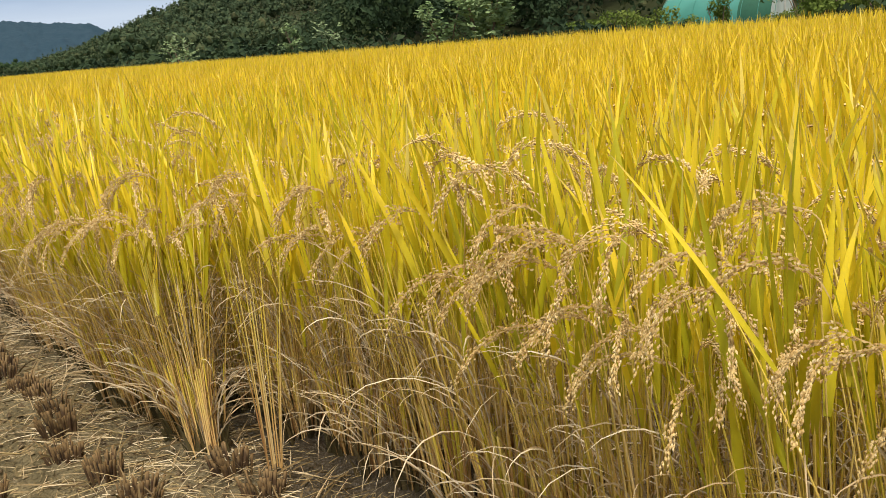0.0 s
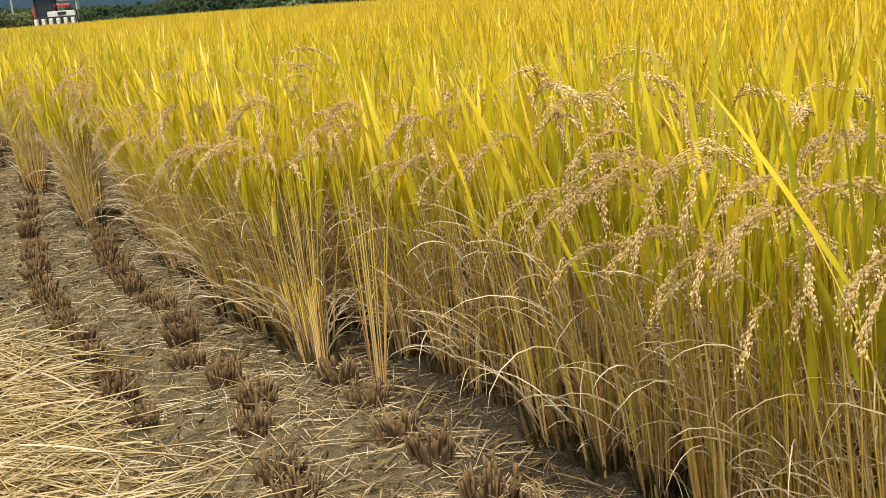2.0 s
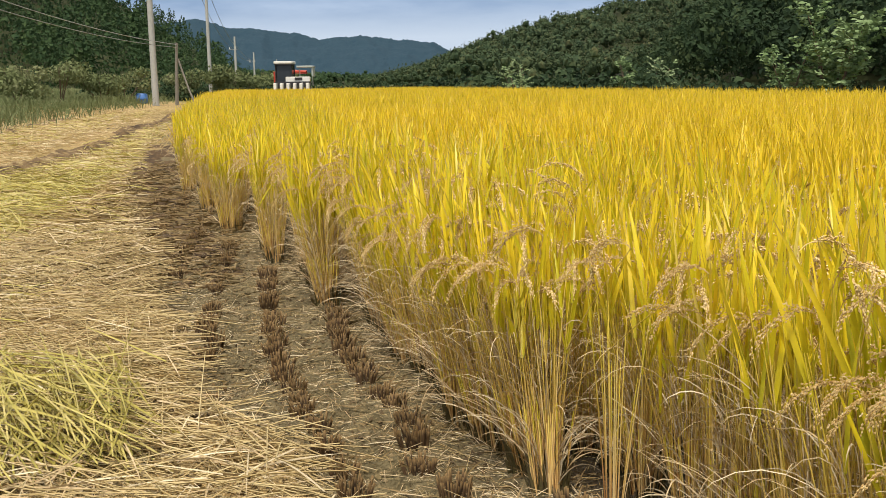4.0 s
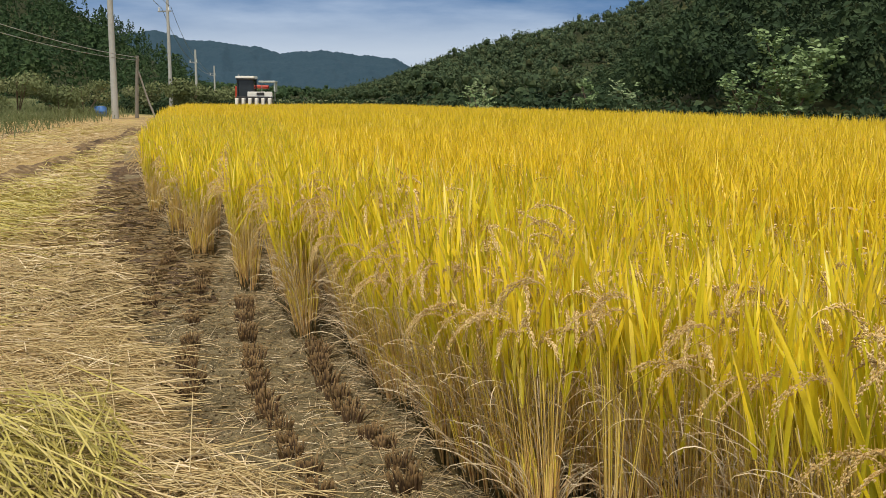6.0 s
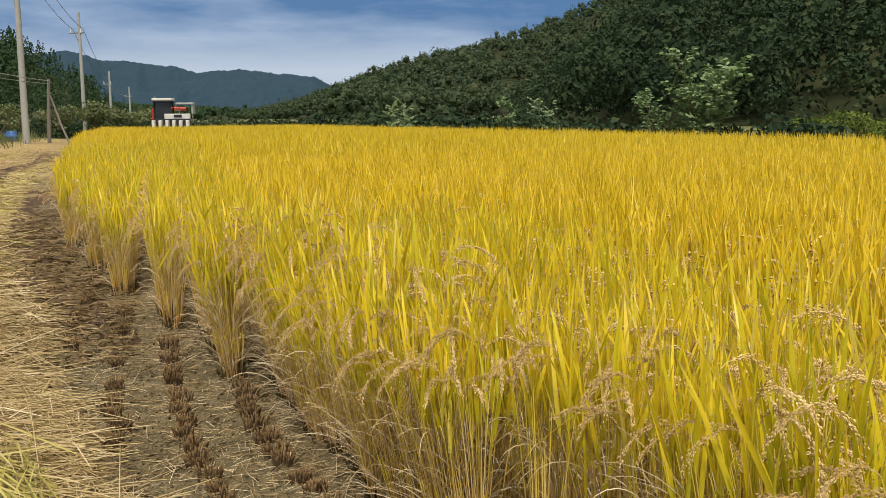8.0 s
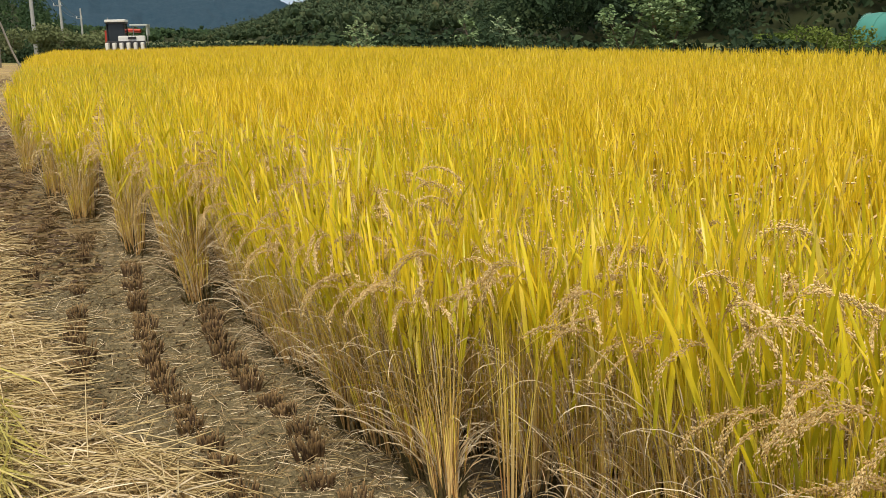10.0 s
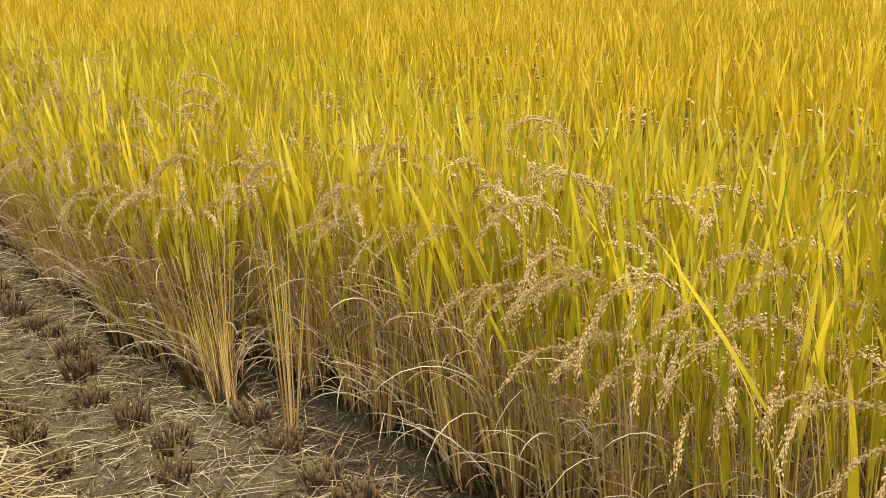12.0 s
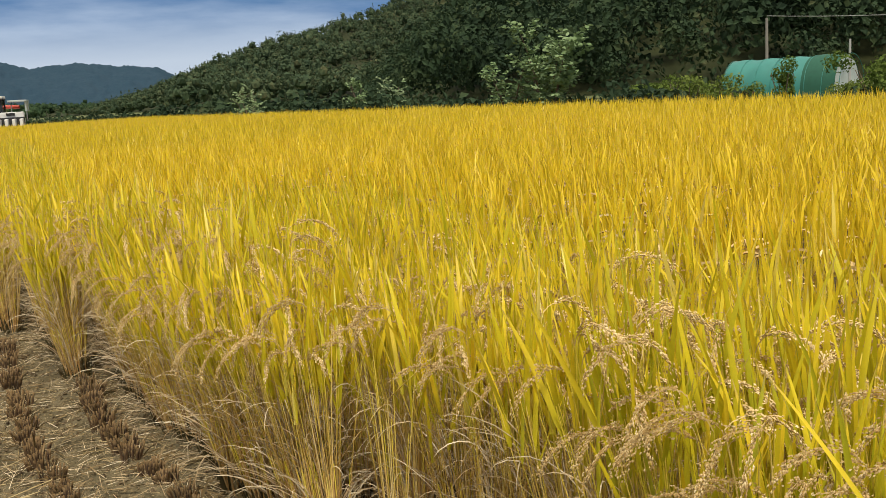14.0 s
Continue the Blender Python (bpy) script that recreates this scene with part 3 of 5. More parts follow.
def hills_of_field():
    """Base of every rice hill that stands: across, along."""
    rng = np.random.RandomState(11)
    out = []
    for o, s0 in rows_of_field():
        s = np.arange(s0, FIELD_END, HILL_STEP)
        s = s + rng.normal(0, 0.018, len(s))
        oo = o + rng.normal(0, 0.018, len(s)) + 0.05 * value_noise(s * 0.3, np.full(len(s), o * 7))
        keep = oo + row_bend(s) < FIELD_RIGHT
        out.append(np.stack([oo, s], -1)[keep])
    return np.concatenate(out)


def grow(seed, culms, fine=True, outward=1.0):
    """One hill of rice: stems, leaves, ears and dry lower leaves as separate meshes."""
    rng = np.random.RandomState(seed)
    ang, rad = rng.rand(culms) * 2 * math.pi, 0.06 * np.sqrt(rng.rand(culms))
    base = np.stack([rad * np.cos(ang), rad * np.sin(ang), np.full(culms, -0.02)], -1)
    lean = rng.uniform(0.0, 0.17, culms) * outward
    length = rng.uniform(0.66, 0.86, culms) if fine else rng.uniform(0.58, 0.74, culms)
    k = 6 if fine else 4
    line, d, t = arcs(base, ang + rng.normal(0, 0.5, culms), lean, rng.uniform(0.0, 0.12, culms), length, k, 1.2)
    g = Geo()
    tubes(g, line, np.full(culms, 0.0030), np.full(culms, 0.0016))
    # leaf sheaths thicken the stems up to the knees
    sheath, _, _ = arcs(base, ang, lean, np.zeros(culms), length * 0.4, 3, 1.2)
    tubes(g, sheath, rng.uniform(0.0034, 0.0050, culms), np.full(culms, 0.0026))
    stems = g
    leaves, ears = [], []
    kk = 8 if fine else 5
    tip = line[:, -1]
    for i in range(culms):
        for which in ((0, 1) if rng.rand() < 0.18 else (0,)):
            f = rng.uniform(0.70, 0.95) if which == 0 else rng.uniform(0.6, 0.8)
            j = int(f * (k - 1))
            b = line[i, j] + (line[i, min(j + 1, k - 1)] - line[i, j]) * (f * (k - 1) - j)
            g = Geo()
            L = rng.uniform(0.22, 0.36) + (0 if fine else 0.07) if which == 0 else rng.uniform(0.26, 0.42)
            th = abs(rng.normal(0.14, 0.14)) + (0.08 if which else 0)
            bend = rng.choice([0.1, 0.25, 0.5], p=[0.55, 0.35, 0.1]) * rng.uniform(0.3, 1.2)
            blades(g, rng, b[None], np.array([rng.rand() * 6.283]), np.array([th]), np.array([bend]), np.array([L]), np.array([rng.uniform(0.010, 0.0185)]), kk, 0.35 if fine else 0.0)
            leaves.append(g)
        if rng.rand() < (0.25 if fine else 0.31):
            ph = ang[i] + rng.normal(0, 0.6)
            ear, _, _ = arcs(tip[i][None], np.array([ph]), np.array([rng.uniform(0.15, 0.45)]), np.array([rng.uniform(2.0, 2.7)]), np.array([rng.uniform(0.18, 0.25)]), 9, 0.8)
            g = Geo()
            panicle(g, rng, ear[0], 21 if fine else 7, 9 if fine else 3, fine)
            ears.append(g)
    n = 104 if fine else 40
    g = Geo()
    ph = rng.rand(n) * 6.283
    hgt = 0.03 + 0.43 * rng.rand(n) ** 1.4
    b = np.stack([0.04 * np.cos(ph), 0.04 * np.sin(ph), hgt], -1)
    blades(g, rng, b, ph, rng.uniform(0.05, 0.7, n), rng.uniform(0.5, 2.6, n), rng.uniform(0.14, 0.40, n), rng.uniform(0.0024, 0.0050, n), 8 if fine else 5, 0.0, 1.2)
    # blades added round the foot, near black for the shade and wet mud there
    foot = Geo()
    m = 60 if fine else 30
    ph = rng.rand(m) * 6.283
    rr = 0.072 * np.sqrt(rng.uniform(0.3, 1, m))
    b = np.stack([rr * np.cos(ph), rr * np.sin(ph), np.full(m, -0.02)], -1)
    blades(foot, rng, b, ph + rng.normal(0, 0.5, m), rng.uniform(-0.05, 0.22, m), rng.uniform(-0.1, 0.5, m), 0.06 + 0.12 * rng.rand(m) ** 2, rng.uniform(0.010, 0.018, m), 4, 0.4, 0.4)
    return stems, leaves, ears, g, foot


def merge(geos):
    g = Geo()
    for x in geos:
        n0 = g.n
        g.v += x.v
        g.a += x.a
        g.q += [q + n0 for q in x.q]
        g.t += [q + n0 for q in x.t]
        g.n += x.n
    return g


def bunch(name, mesh, parent, label):
    return tagged(part(name, mesh, parent), label, kind="stuff")


def plant_master(seed, fine, leaf_of=leaf_mat):
    stems, leaves, ears, dry, foot = grow(seed, 40 if fine else 26, fine)
    root = thing("rice_plant", Matrix(), "ripe golden-yellow rice plant standing in paddy mud", "rice plant", "standing rice plants")
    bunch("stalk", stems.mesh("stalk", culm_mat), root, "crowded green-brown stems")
    if fine:
        for lf in leaves:
            part("leaf", lf.mesh("leaf", leaf_of), root)
        for e in ears:
            part("panicle", e.mesh("panicle", grain_mat, False), root, "drooping tan ear of grain")
    else:
        bunch("foliage", merge(leaves).mesh("foliage", leaf_mat), root, "upright golden leaf blades")
        bunch("ear", merge(ears).mesh("ear", grain_mat, False), root, "drooping tan ears of grain")
    bunch("dry_foliage", dry.mesh("dry_foliage", dry_mat), root, "withered pale lower leaves")
    bunch("foot_sheath", foot.mesh("foot_sheath", foot_shade_mat), root, "near-black blades added at the foot for shade and wet mud")
    return root


def stand(o, s, turn, size, lean=0.0, lean_to=0.0):
    """Pose of a hill on the ground, leaning by lean degrees towards the bearing lean_to (degrees from x)."""
    x, y = at_row(o, s)
    z = float(ground_height(np.array(x), np.array(y)))
    ax = Vector((-math.sin(radians(lean_to)), math.cos(radians(lean_to)), 0))
    return Matrix.Translation((x, y, z - 0.01)) @ Matrix.Rotation(radians(lean), 4, ax) @ Matrix.Rotation(turn, 4, "Z") @ Matrix.Scale(size, 4)


ALL = hills_of_field()
OUT = math.degrees(math.atan2(-RN[1], -RN[0]))
rng = np.random.RandomState(21)
front = (ALL[:, 1] < 6.4) & (ALL[:, 1] > 0.1) & (ALL[:, 0] < 1.55) | (ALL[:, 0] < 1.85) & (ALL[:, 1] < 3.2) & (ALL[:, 1] > 0.1)
# hills that face the cut strip: standing where the next row to the left is already cut
row_ends = [start for _, start in LEFT_START]
row_lines = np.array([line for line, _ in LEFT_START])
nearest = np.argmin(np.abs(ALL[:, :1] - row_lines[None]), 1)
left_end = np.array([60.0] + row_ends[:-1])[nearest]
exposed = ~front & (ALL[:, 0] < 1.25) & (ALL[:, 1] < np.minimum(left_end + 0.45, 14.0))
inner = ~front & ~exposed & (ALL[:, 1] > -0.2) & (ALL[:, 1] < 7.0) & (ALL[:, 0] < 3.1)
order = np.argsort(ALL[:, 0] + 0.25 * np.abs(ALL[:, 1] - 2.5))
near_ids = ([i for i in np.nonzero(exposed)[0]] + [i for i in order if inner[i]])[: 300 - int(front.sum())]
fine_masters = [plant_master(100 + i, True) for i in range(7)]
green_masters = [plant_master(150 + i, True, green_leaf_mat) for i in range(3)]
plain_masters = [plant_master(200 + i, False) for i in range(6)]
used = set()


def plant(i, masters):
    o, s = ALL[i]
    edge = 4.5 if front[i] and o < 1.55 else 1.0
    m = stand(o, s, rng.rand() * 6.283, rng.uniform(0.94, 1.07), abs(rng.normal(edge, 2.5)), OUT + rng.normal(0, 50))
    mas = masters[rng.randint(len(masters))]
    if mas.name in used:
        copy_thing(mas, m)
    else:
        used.add(mas.name)
        mas.matrix_basis = m


for i in np.nonzero(front)[0]:
    plant(i, green_masters if ALL[i, 1] < 1.5 + 0.6 * rng.rand() else fine_masters)
for i in near_ids:
    plant(i, plain_masters)
rest = np.ones(len(ALL), bool)
rest[front] = False
rest[near_ids] = False


def crop(name, sel, culms, k, wide, ears, stems, dry, seed, mat, spread=0.10):
    """Many hills in one mesh: blades, ears and, where they show, stems."""
    rng = np.random.RandomState(seed)
    pts = ALL[sel]
    n = len(pts)
    xy = at_row(pts[:, 0], pts[:, 1])
    tall = 1 + 0.06 * value_noise(xy[:, 0] * 0.6, xy[:, 1] * 0.6) + rng.normal(0, 0.03, n)

    def bases(m, r, z):
        a, rr = rng.rand(n, m) * 6.283, r * np.sqrt(rng.rand(n, m))
        b = np.stack([xy[:, None, 0] + rr * np.cos(a), xy[:, None, 1] + rr * np.sin(a), z * tall[:, None] + 0 * a], -1)
        return b.reshape(-1, 3), a.reshape(-1)

    g = Geo()
    z0 = rng.uniform(0.55, 0.72, (n, culms))
    b, a = bases(culms, spread, z0)
    m = len(b)
    blades(g, rng, b, a + rng.normal(0, 0.7, m), np.abs(rng.normal(0.13, 0.13, m)), rng.uniform(0.0, 0.4, m), rng.uniform(0.26, 0.42, m), np.full(m, wide) * rng.uniform(0.7, 1.3, m), k, 0.0, 0.4)
    me = g.mesh(name, mat)
    tagged(new(name, me), "dense golden-yellow standing rice leaves filling the paddy", "rice crop", kind="stuff")
    if ears:
        b, a = bases(ears, 0.14, rng.uniform(0.62, 0.74, (n, ears)))
        m = len(b)
        line, _, _ = arcs(b, a, rng.uniform(0.1, 0.4, m), rng.uniform(1.6, 2.5, m), rng.uniform(0.2, 0.27, m), 5, 0.9)
        g = Geo()
        tubes(g, line[:, 1:], np.full(m, 0.0085), np.full(m, 0.004))
        tagged(new("rice_ears", g.mesh("rice_ears", grain_mat, False)), "drooping tan ears among the standing rice", "rice ears", kind="stuff")
    if stems:
        b, a = bases(stems, 0.055, np.zeros((n, stems)))
        m = len(b)
        line, _, _ = arcs(b, a, rng.uniform(0, 0.17, m), rng.uniform(0, 0.1, m), rng.uniform(0.6, 0.75, m), 4, 1.2)
        g = Geo()
        tubes(g, line, np.full(m, 0.0042), np.full(m, 0.0025))
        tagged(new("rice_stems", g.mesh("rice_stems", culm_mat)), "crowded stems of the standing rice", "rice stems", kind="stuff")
    if dry:
        b, a = bases(dry, 0.05, rng.uniform(0.08, 0.45, (n, dry)))
        m = len(b)
        g = Geo()
        blades(g, rng, b, a, rng.uniform(0.2, 0.6, m), rng.uniform(0.9, 2.4, m), rng.uniform(0.18, 0.4, m), np.full(m, 0.006), 5, 0.0, 1.2)
        tagged(new("rice_dry_leaves", g.mesh("rice_dry_leaves", dry_mat)), "withered lower leaves of the standing rice", "rice leaves", kind="stuff")


along_s, across_o = ALL[:, 1], ALL[:, 0]
edge_far = rest & (along_s < 24) & (along_s >= 5.5) & (across_o < 1.2)
mid = rest & ~edge_far & (along_s < 15) & (across_o < 11)
far = rest & ~edge_far & ~mid
crop("rice_crop_edge", edge_far, 28, 5, 0.014, 8, 20, 12, 31, leaf_mat)
deep = mid & (across_o < 4.2)
crop("rice_crop_inner", deep, 24, 4, 0.015, 4, 9, 0, 34, canopy_mat)
crop("rice_crop_middle", mid & ~deep, 22, 4, 0.0155, 3, 0, 0, 32, canopy_mat)
crop("rice_crop_far", far, 7, 3, 0.026, 0, 0, 0, 33, canopy_mat, 0.14)


# ---------------------------------------------------------------- cut rows
def stub_master(seed):
    """A sheared clump: flaring cut stems, finer ones between them and torn sheaths."""
    rng = np.random.RandomState(seed)
    n = 13
    root = thing("rice_stubble", Matrix(), "short brown cut rice stubble clump in mud", "stubble", "cut rice stubble")

    def stems(count, spread):
        a, r = rng.rand(count) * 6.283, spread * np.sqrt(rng.rand(count))
        base = np.stack([r * np.cos(a), r * np.sin(a), np.full(count, -0.03)], -1)
        return arcs(base, a, 2.6 * r + rng.uniform(0, 0.12, count), rng.uniform(0, 0.1, count), rng.uniform(0.08, 0.13, count), 3, 1.0)[0]

    for line in stems(n, 0.052):
        g = Geo()
        r = rng.uniform(0.0042, 0.0062)
        tubes(g, line[None], [r], [r * rng.uniform(0.85, 1.15)], 5)
        part("cut_stem", g.mesh("cut_stem", stub_mat), root)
    g = Geo()
    m = 30
    tubes(g, stems(m, 0.05), rng.uniform(0.0034, 0.005, m), rng.uniform(0.0034, 0.005, m), 4)
    bunch("fine_stem", g.mesh("fine_stem", stub_mat), root, "finer cut stems between the others")
    g = Geo()
    m = 10
    ph = rng.rand(m) * 6.283
    b = np.stack([0.05 * np.cos(ph), 0.05 * np.sin(ph), rng.uniform(-0.01, 0.07, m)], -1)
    blades(g, rng, b, ph, rng.uniform(0.1, 1.0, m), rng.uniform(0.3, 1.6, m), rng.uniform(0.05, 0.14, m), rng.uniform(0.004, 0.010, m), 4)
    bunch("torn_foliage", g.mesh("torn_foliage", brown_mat), root, "torn brown leaf shreds")
    return root


def run(o, first, last, step):
    return [(o, v) for v in np.arange(first, last, step)]


STUBS = [(1.10, 2.51), (1.10, 2.30), (1.07, 2.04), (1.05, 1.87), (1.06, 1.64), (1.06, 1.44), (1.06, 1.22)]
STUBS += [(0.75, 2.14), (0.75, 2.39), (0.82, 2.57), (0.81, 2.83), (0.79, 3.05), (0.84, 3.31), (0.84, 3.5)] + run(0.75, 1.5, 2.0, 0.22) + run(0.83, 3.7, 5.55, 0.19)
STUBS += run(0.485, 2.7, 7.1, 0.2)
STUBS += run(0.15, 3.95, 5.1, 0.16) + run(0.14, 5.3, 8.6, 0.22)
STUBS += run(-0.16, 6.9, 10.2, 0.26)
STUBS += run(-0.50, 8.2, 12.0, 0.33)
STUBS += run(-0.85, 10.6, 14.0, 0.7)
STUBS += run(-1.2, 12.6, 16.0, 0.9)
stub_masters = [stub_master(300 + i) for i in range(6)]
rng = np.random.RandomState(41)
for i, (o, s) in enumerate(STUBS):
    low = 0.88 if o < 0.6 else 1.0
    m = stand(o + rng.normal(0, 0.015), s + rng.normal(0, 0.01), rng.rand() * 6.283, rng.uniform(0.85, 1.1) * low, rng.uniform(0, 10), rng.rand() * 360)
    mas = stub_masters[i % 6]
    if i < 6:
        mas.matrix_basis = m
    else:
        copy_thing(mas, m)


# ---------------------------------------------------------------- straw
GREEN = (-0.45, 3.95)


def straw(name, label, count, o0, o1, s0, s1, size, mat, seed, spread=0.6, share=True, flat=False, length=(0.15, 0.5), lift=0.05, heading=-0.1):
    rng = np.random.RandomState(seed)
    s = s0 + (s1 - s0) * rng.rand(count) ** 1.4
    o = rng.uniform(o0, o1, count)
    if share:
        keep = straw_share(o, s) > rng.rand(count) * 0.9 + 0.05
        o, s = o[keep], s[keep]
    xy = at_row(o, s)
    b = bund_side(xy[:, 0], xy[:, 1])
    keep = np.abs(b + 0.25) > 0.22
    xy = xy[keep]
    n = len(xy)
    z = ground_height(xy[:, 0], xy[:, 1])
    head = heading + rng.normal(0, spread, n) + 0.6 * value_noise(xy[:, 0] * 0.8, xy[:, 1] * 0.8) + np.where(rng.rand(n) < 0.5, math.pi, 0)
    L = rng.uniform(*length, n)
    th = np.clip(rng.normal(1.50, 0.10, n), 1.1, 1.62)
    base = np.concatenate([xy, (z + rng.uniform(0.002, lift, n))[:, None]], 1)
    base[:, :2] -= np.stack([np.cos(head), np.sin(head)], -1) * (L / 2)[:, None]
    g = Geo()
    if flat:
        blades(g, rng, base, head, th, rng.uniform(0.0, 0.35, n), L, np.full(n, size * 2.6), 5, 0.0, 1.0)
    else:
        line, _, _ = arcs(base, head, th, rng.uniform(-0.05, 0.2, n), L, 3, 1.2)
        tubes(g, line, np.full(n, size), np.full(n, size * 0.7))
    tagged(new(name, g.mesh(name, mat)), label, "straw", kind="stuff")


straw("straw_swath", "thick pale yellow cut straw lying on the mud", 15000, -3.2, 0.7, 0.8, 9, 0.0032, straw_mat, 51, spread=0.6, lift=0.09, length=(0.15, 0.65))
straw("dry_shreds", "withered leaf shreds mixed into the straw", 8000, -3.2, 0.7, 0.8, 9, 0.0024, dry_mat, 57, spread=1.2, flat=True, lift=0.11, length=(0.1, 0.4))
straw("straw_swath", "pale yellow straw spread along the cut strip", 11000, -12, -0.2, 8, 46, 0.008, straw_mat, 52, length=(0.25, 0.6), spread=1.0)
straw("dry_shreds", "withered leaves spread along the cut strip", 12000, -10, -0.2, 8, 36, 0.0035, dry_mat, 59, flat=True, length=(0.2, 0.5), spread=1.2, lift=0.07)
straw("green_straw", "green-yellow freshly cut rice leaves on the straw", 1200, -3.6, -0.9, 3.5, 18, 0.003, green_cut_mat, 53, flat=True, length=(0.3, 0.6), lift=0.1)
straw("green_straw", "swath of green-yellow cut leaves on the straw", 3400, -3.3, -1.7, 7.0, 15, 0.0034, green_cut_mat, 63, flat=True, length=(0.3, 0.7), lift=0.15, spread=0.45, heading=-0.4)
straw("green_straw", "bundle of green-yellow cut rice stems on the straw", 900, GREEN[0] - 0.5, GREEN[0] + 0.25, GREEN[1] - 0.5, GREEN[1] + 0.5, 0.003, green_cut_mat, 56, spread=0.3, flat=True, length=(0.35, 0.8), lift=0.16, heading=-0.5)
straw("green_straw", "strip of green-yellow cut leaves along the earth ridge", 1500, -3.3, -1.9, 13, 38, 0.006, green_cut_mat, 65, flat=True, length=(0.3, 0.6), lift=0.1, spread=0.5, heading=-0.4)
straw("green_straw", "strip of green-yellow cut leaves between earth ridges", 1100, -6.2, -4.2, 14, 40, 0.006, green_cut_mat, 66, flat=True, length=(0.3, 0.6), lift=0.08, spread=0.7, heading=-0.4)
straw("brown_shreds", "brown trampled stubble shreds beside the standing rice", 6500, -1.5, 0.25, 6.3, 17, 0.0042, brown_mat, 67, flat=True, share=False, length=(0.05, 0.22), lift=0.09, spread=1.5)
straw("straw_litter", "scattered straw chips on bare mud", 15000, -1.6, 1.35, 0.8, 10, 0.0010, straw_mat, 54, spread=1.5, share=False, length=(0.012, 0.07), lift=0.012)
straw("straw_litter", "loose straws fallen on bare mud", 700, -1.0, 1.3, 0.8, 9, 0.0016, straw_mat, 58, spread=1.2, share=False, length=(0.08, 0.28), lift=0.02)
straw("leaf_litter", "withered leaf shreds scattered on the mud", 18000, -1.4, 1.25, 0.8, 9, 0.0010, dry_mat, 55, spread=1.5, share=False, flat=True, length=(0.03, 0.2), lift=0.02)
straw("leaf_litter", "brown rotting leaf shreds trodden into the mud", 9000, -1.8, 1.3, 1.0, 16, 0.0022, brown_mat, 64, spread=1.5, share=False, flat=True, length=(0.04, 0.2), lift=0.03)


# ---------------------------------------------------------------- broken earth ridge beside the cut strip
def earth_ridge(name, shift, start, end, height, seed):
    rng = np.random.RandomState(seed)
    along = np.arange(start, end, 0.07)
    cross = np.linspace(-0.6, 0.6, 21)
    A, C = np.meshgrid(along, cross, indexing="ij")
    line = np.array((-0.507, 0.862)), np.array((-0.862, -0.507))
    wander = 0.6 * value_noise(A * 0.23 + seed, A * 0) + 0.25 * value_noise(A * 0.9, A * 0 + seed)
    X = -13.3 + line[0][0] * A + line[1][0] * (C + wander + shift)
    Y = 13.8 + line[0][1] * A + line[1][1] * (C + wander + shift)
    lump = np.clip(0.85 + 0.9 * value_noise(A * 1.1, C * 1.3 + seed) + 0.6 * value_noise(A * 4, C * 5), 0, 2)
    Z = ground_height(X, Y) - 0.03 + height * lump * np.exp(-(C / 0.22) ** 2) + (0.09 * value_noise(A * 7, C * 7) + 0.08 * value_noise(A * 3.5 + 3, C * 5)) * np.exp(-(C / 0.3) ** 2)
    g = Geo()
    g.add(np.stack([X, Y, Z], -1), grid_faces(1, len(along), len(cross)))
    tagged(new(name, g.mesh(name, clod_material)), "broken ridge of dark earth clods with straw", "earth ridge", kind="structure")


def clods(name, tones):
    m, n, l, b = material(name, 0.95)
    a, f = noise_node(n, l, 3, 6), noise_node(n, l, 30, 5)
    c = ramp(n, l, a.outputs["Fac"], list(zip((0.3, 0.55, 0.7), tones)))
    l.new(c.outputs[0], b.inputs["Base Color"])
    bumped(n, l, b, maths(n, l, "ADD", a.outputs["Fac"], f.outputs["Fac"]), 1.0, 0.06)
    return m


clod_material = clods("dark_clods", ((0.05, 0.03, 0.015), (0.17, 0.11, 0.05), (0.42, 0.32, 0.15)))
earth_ridge("earth_ridge", -0.25, -12, 23, 0.13, 3)
earth_ridge("earth_ridge", 2.5, -12, 16, 0.08, 8)


def torn_soil():
    """Churned brown soil between the straw and the corner of the crop."""
    S, O = np.meshgrid(np.arange(5.6, 25.0, 0.06), np.linspace(-0.8, 0.9, 40), indexing="ij")
    lo, hi = np.interp(S, (5.6, 7, 10, 15, 25), (0.15, -0.30, -0.95, -1.7, -2.6)), np.interp(S, (5.6, 7, 8.2, 10, 15, 25), (0.45, 0.35, 0.15, -0.15, -0.8, -1.2))
    O2 = lo + (hi - lo) * (O + 0.8) / 1.7
    P = at_row(O2, S)
    X, Y = P[..., 0], P[..., 1]
    f = (O + 0.8) / 1.7
    fade = smooth(f, 0, 0.18) * (1 - smooth(f, 0.82, 1)) * smooth(S, 5.6, 6.6) * (1 - smooth(S, 22, 25))
    Z = ground_height(X, Y) - 0.04 + fade * (0.045 + 0.05 * value_noise(X * 4, Y * 4) + 0.06 * value_noise(X * 10, Y * 10) + 0.06 * value_noise(X * 22, Y * 22))
    g = Geo()
    g.add(np.stack([X, Y, Z], -1), grid_faces(1, S.shape[0], S.shape[1]))
    tagged(new("torn_soil", g.mesh("torn_soil", clods("brown_clods", ((0.04, 0.024, 0.013), (0.11, 0.068, 0.033), (0.24, 0.16, 0.078))))), "churned brown soil beside the standing rice", "soil", kind="structure")


torn_soil()


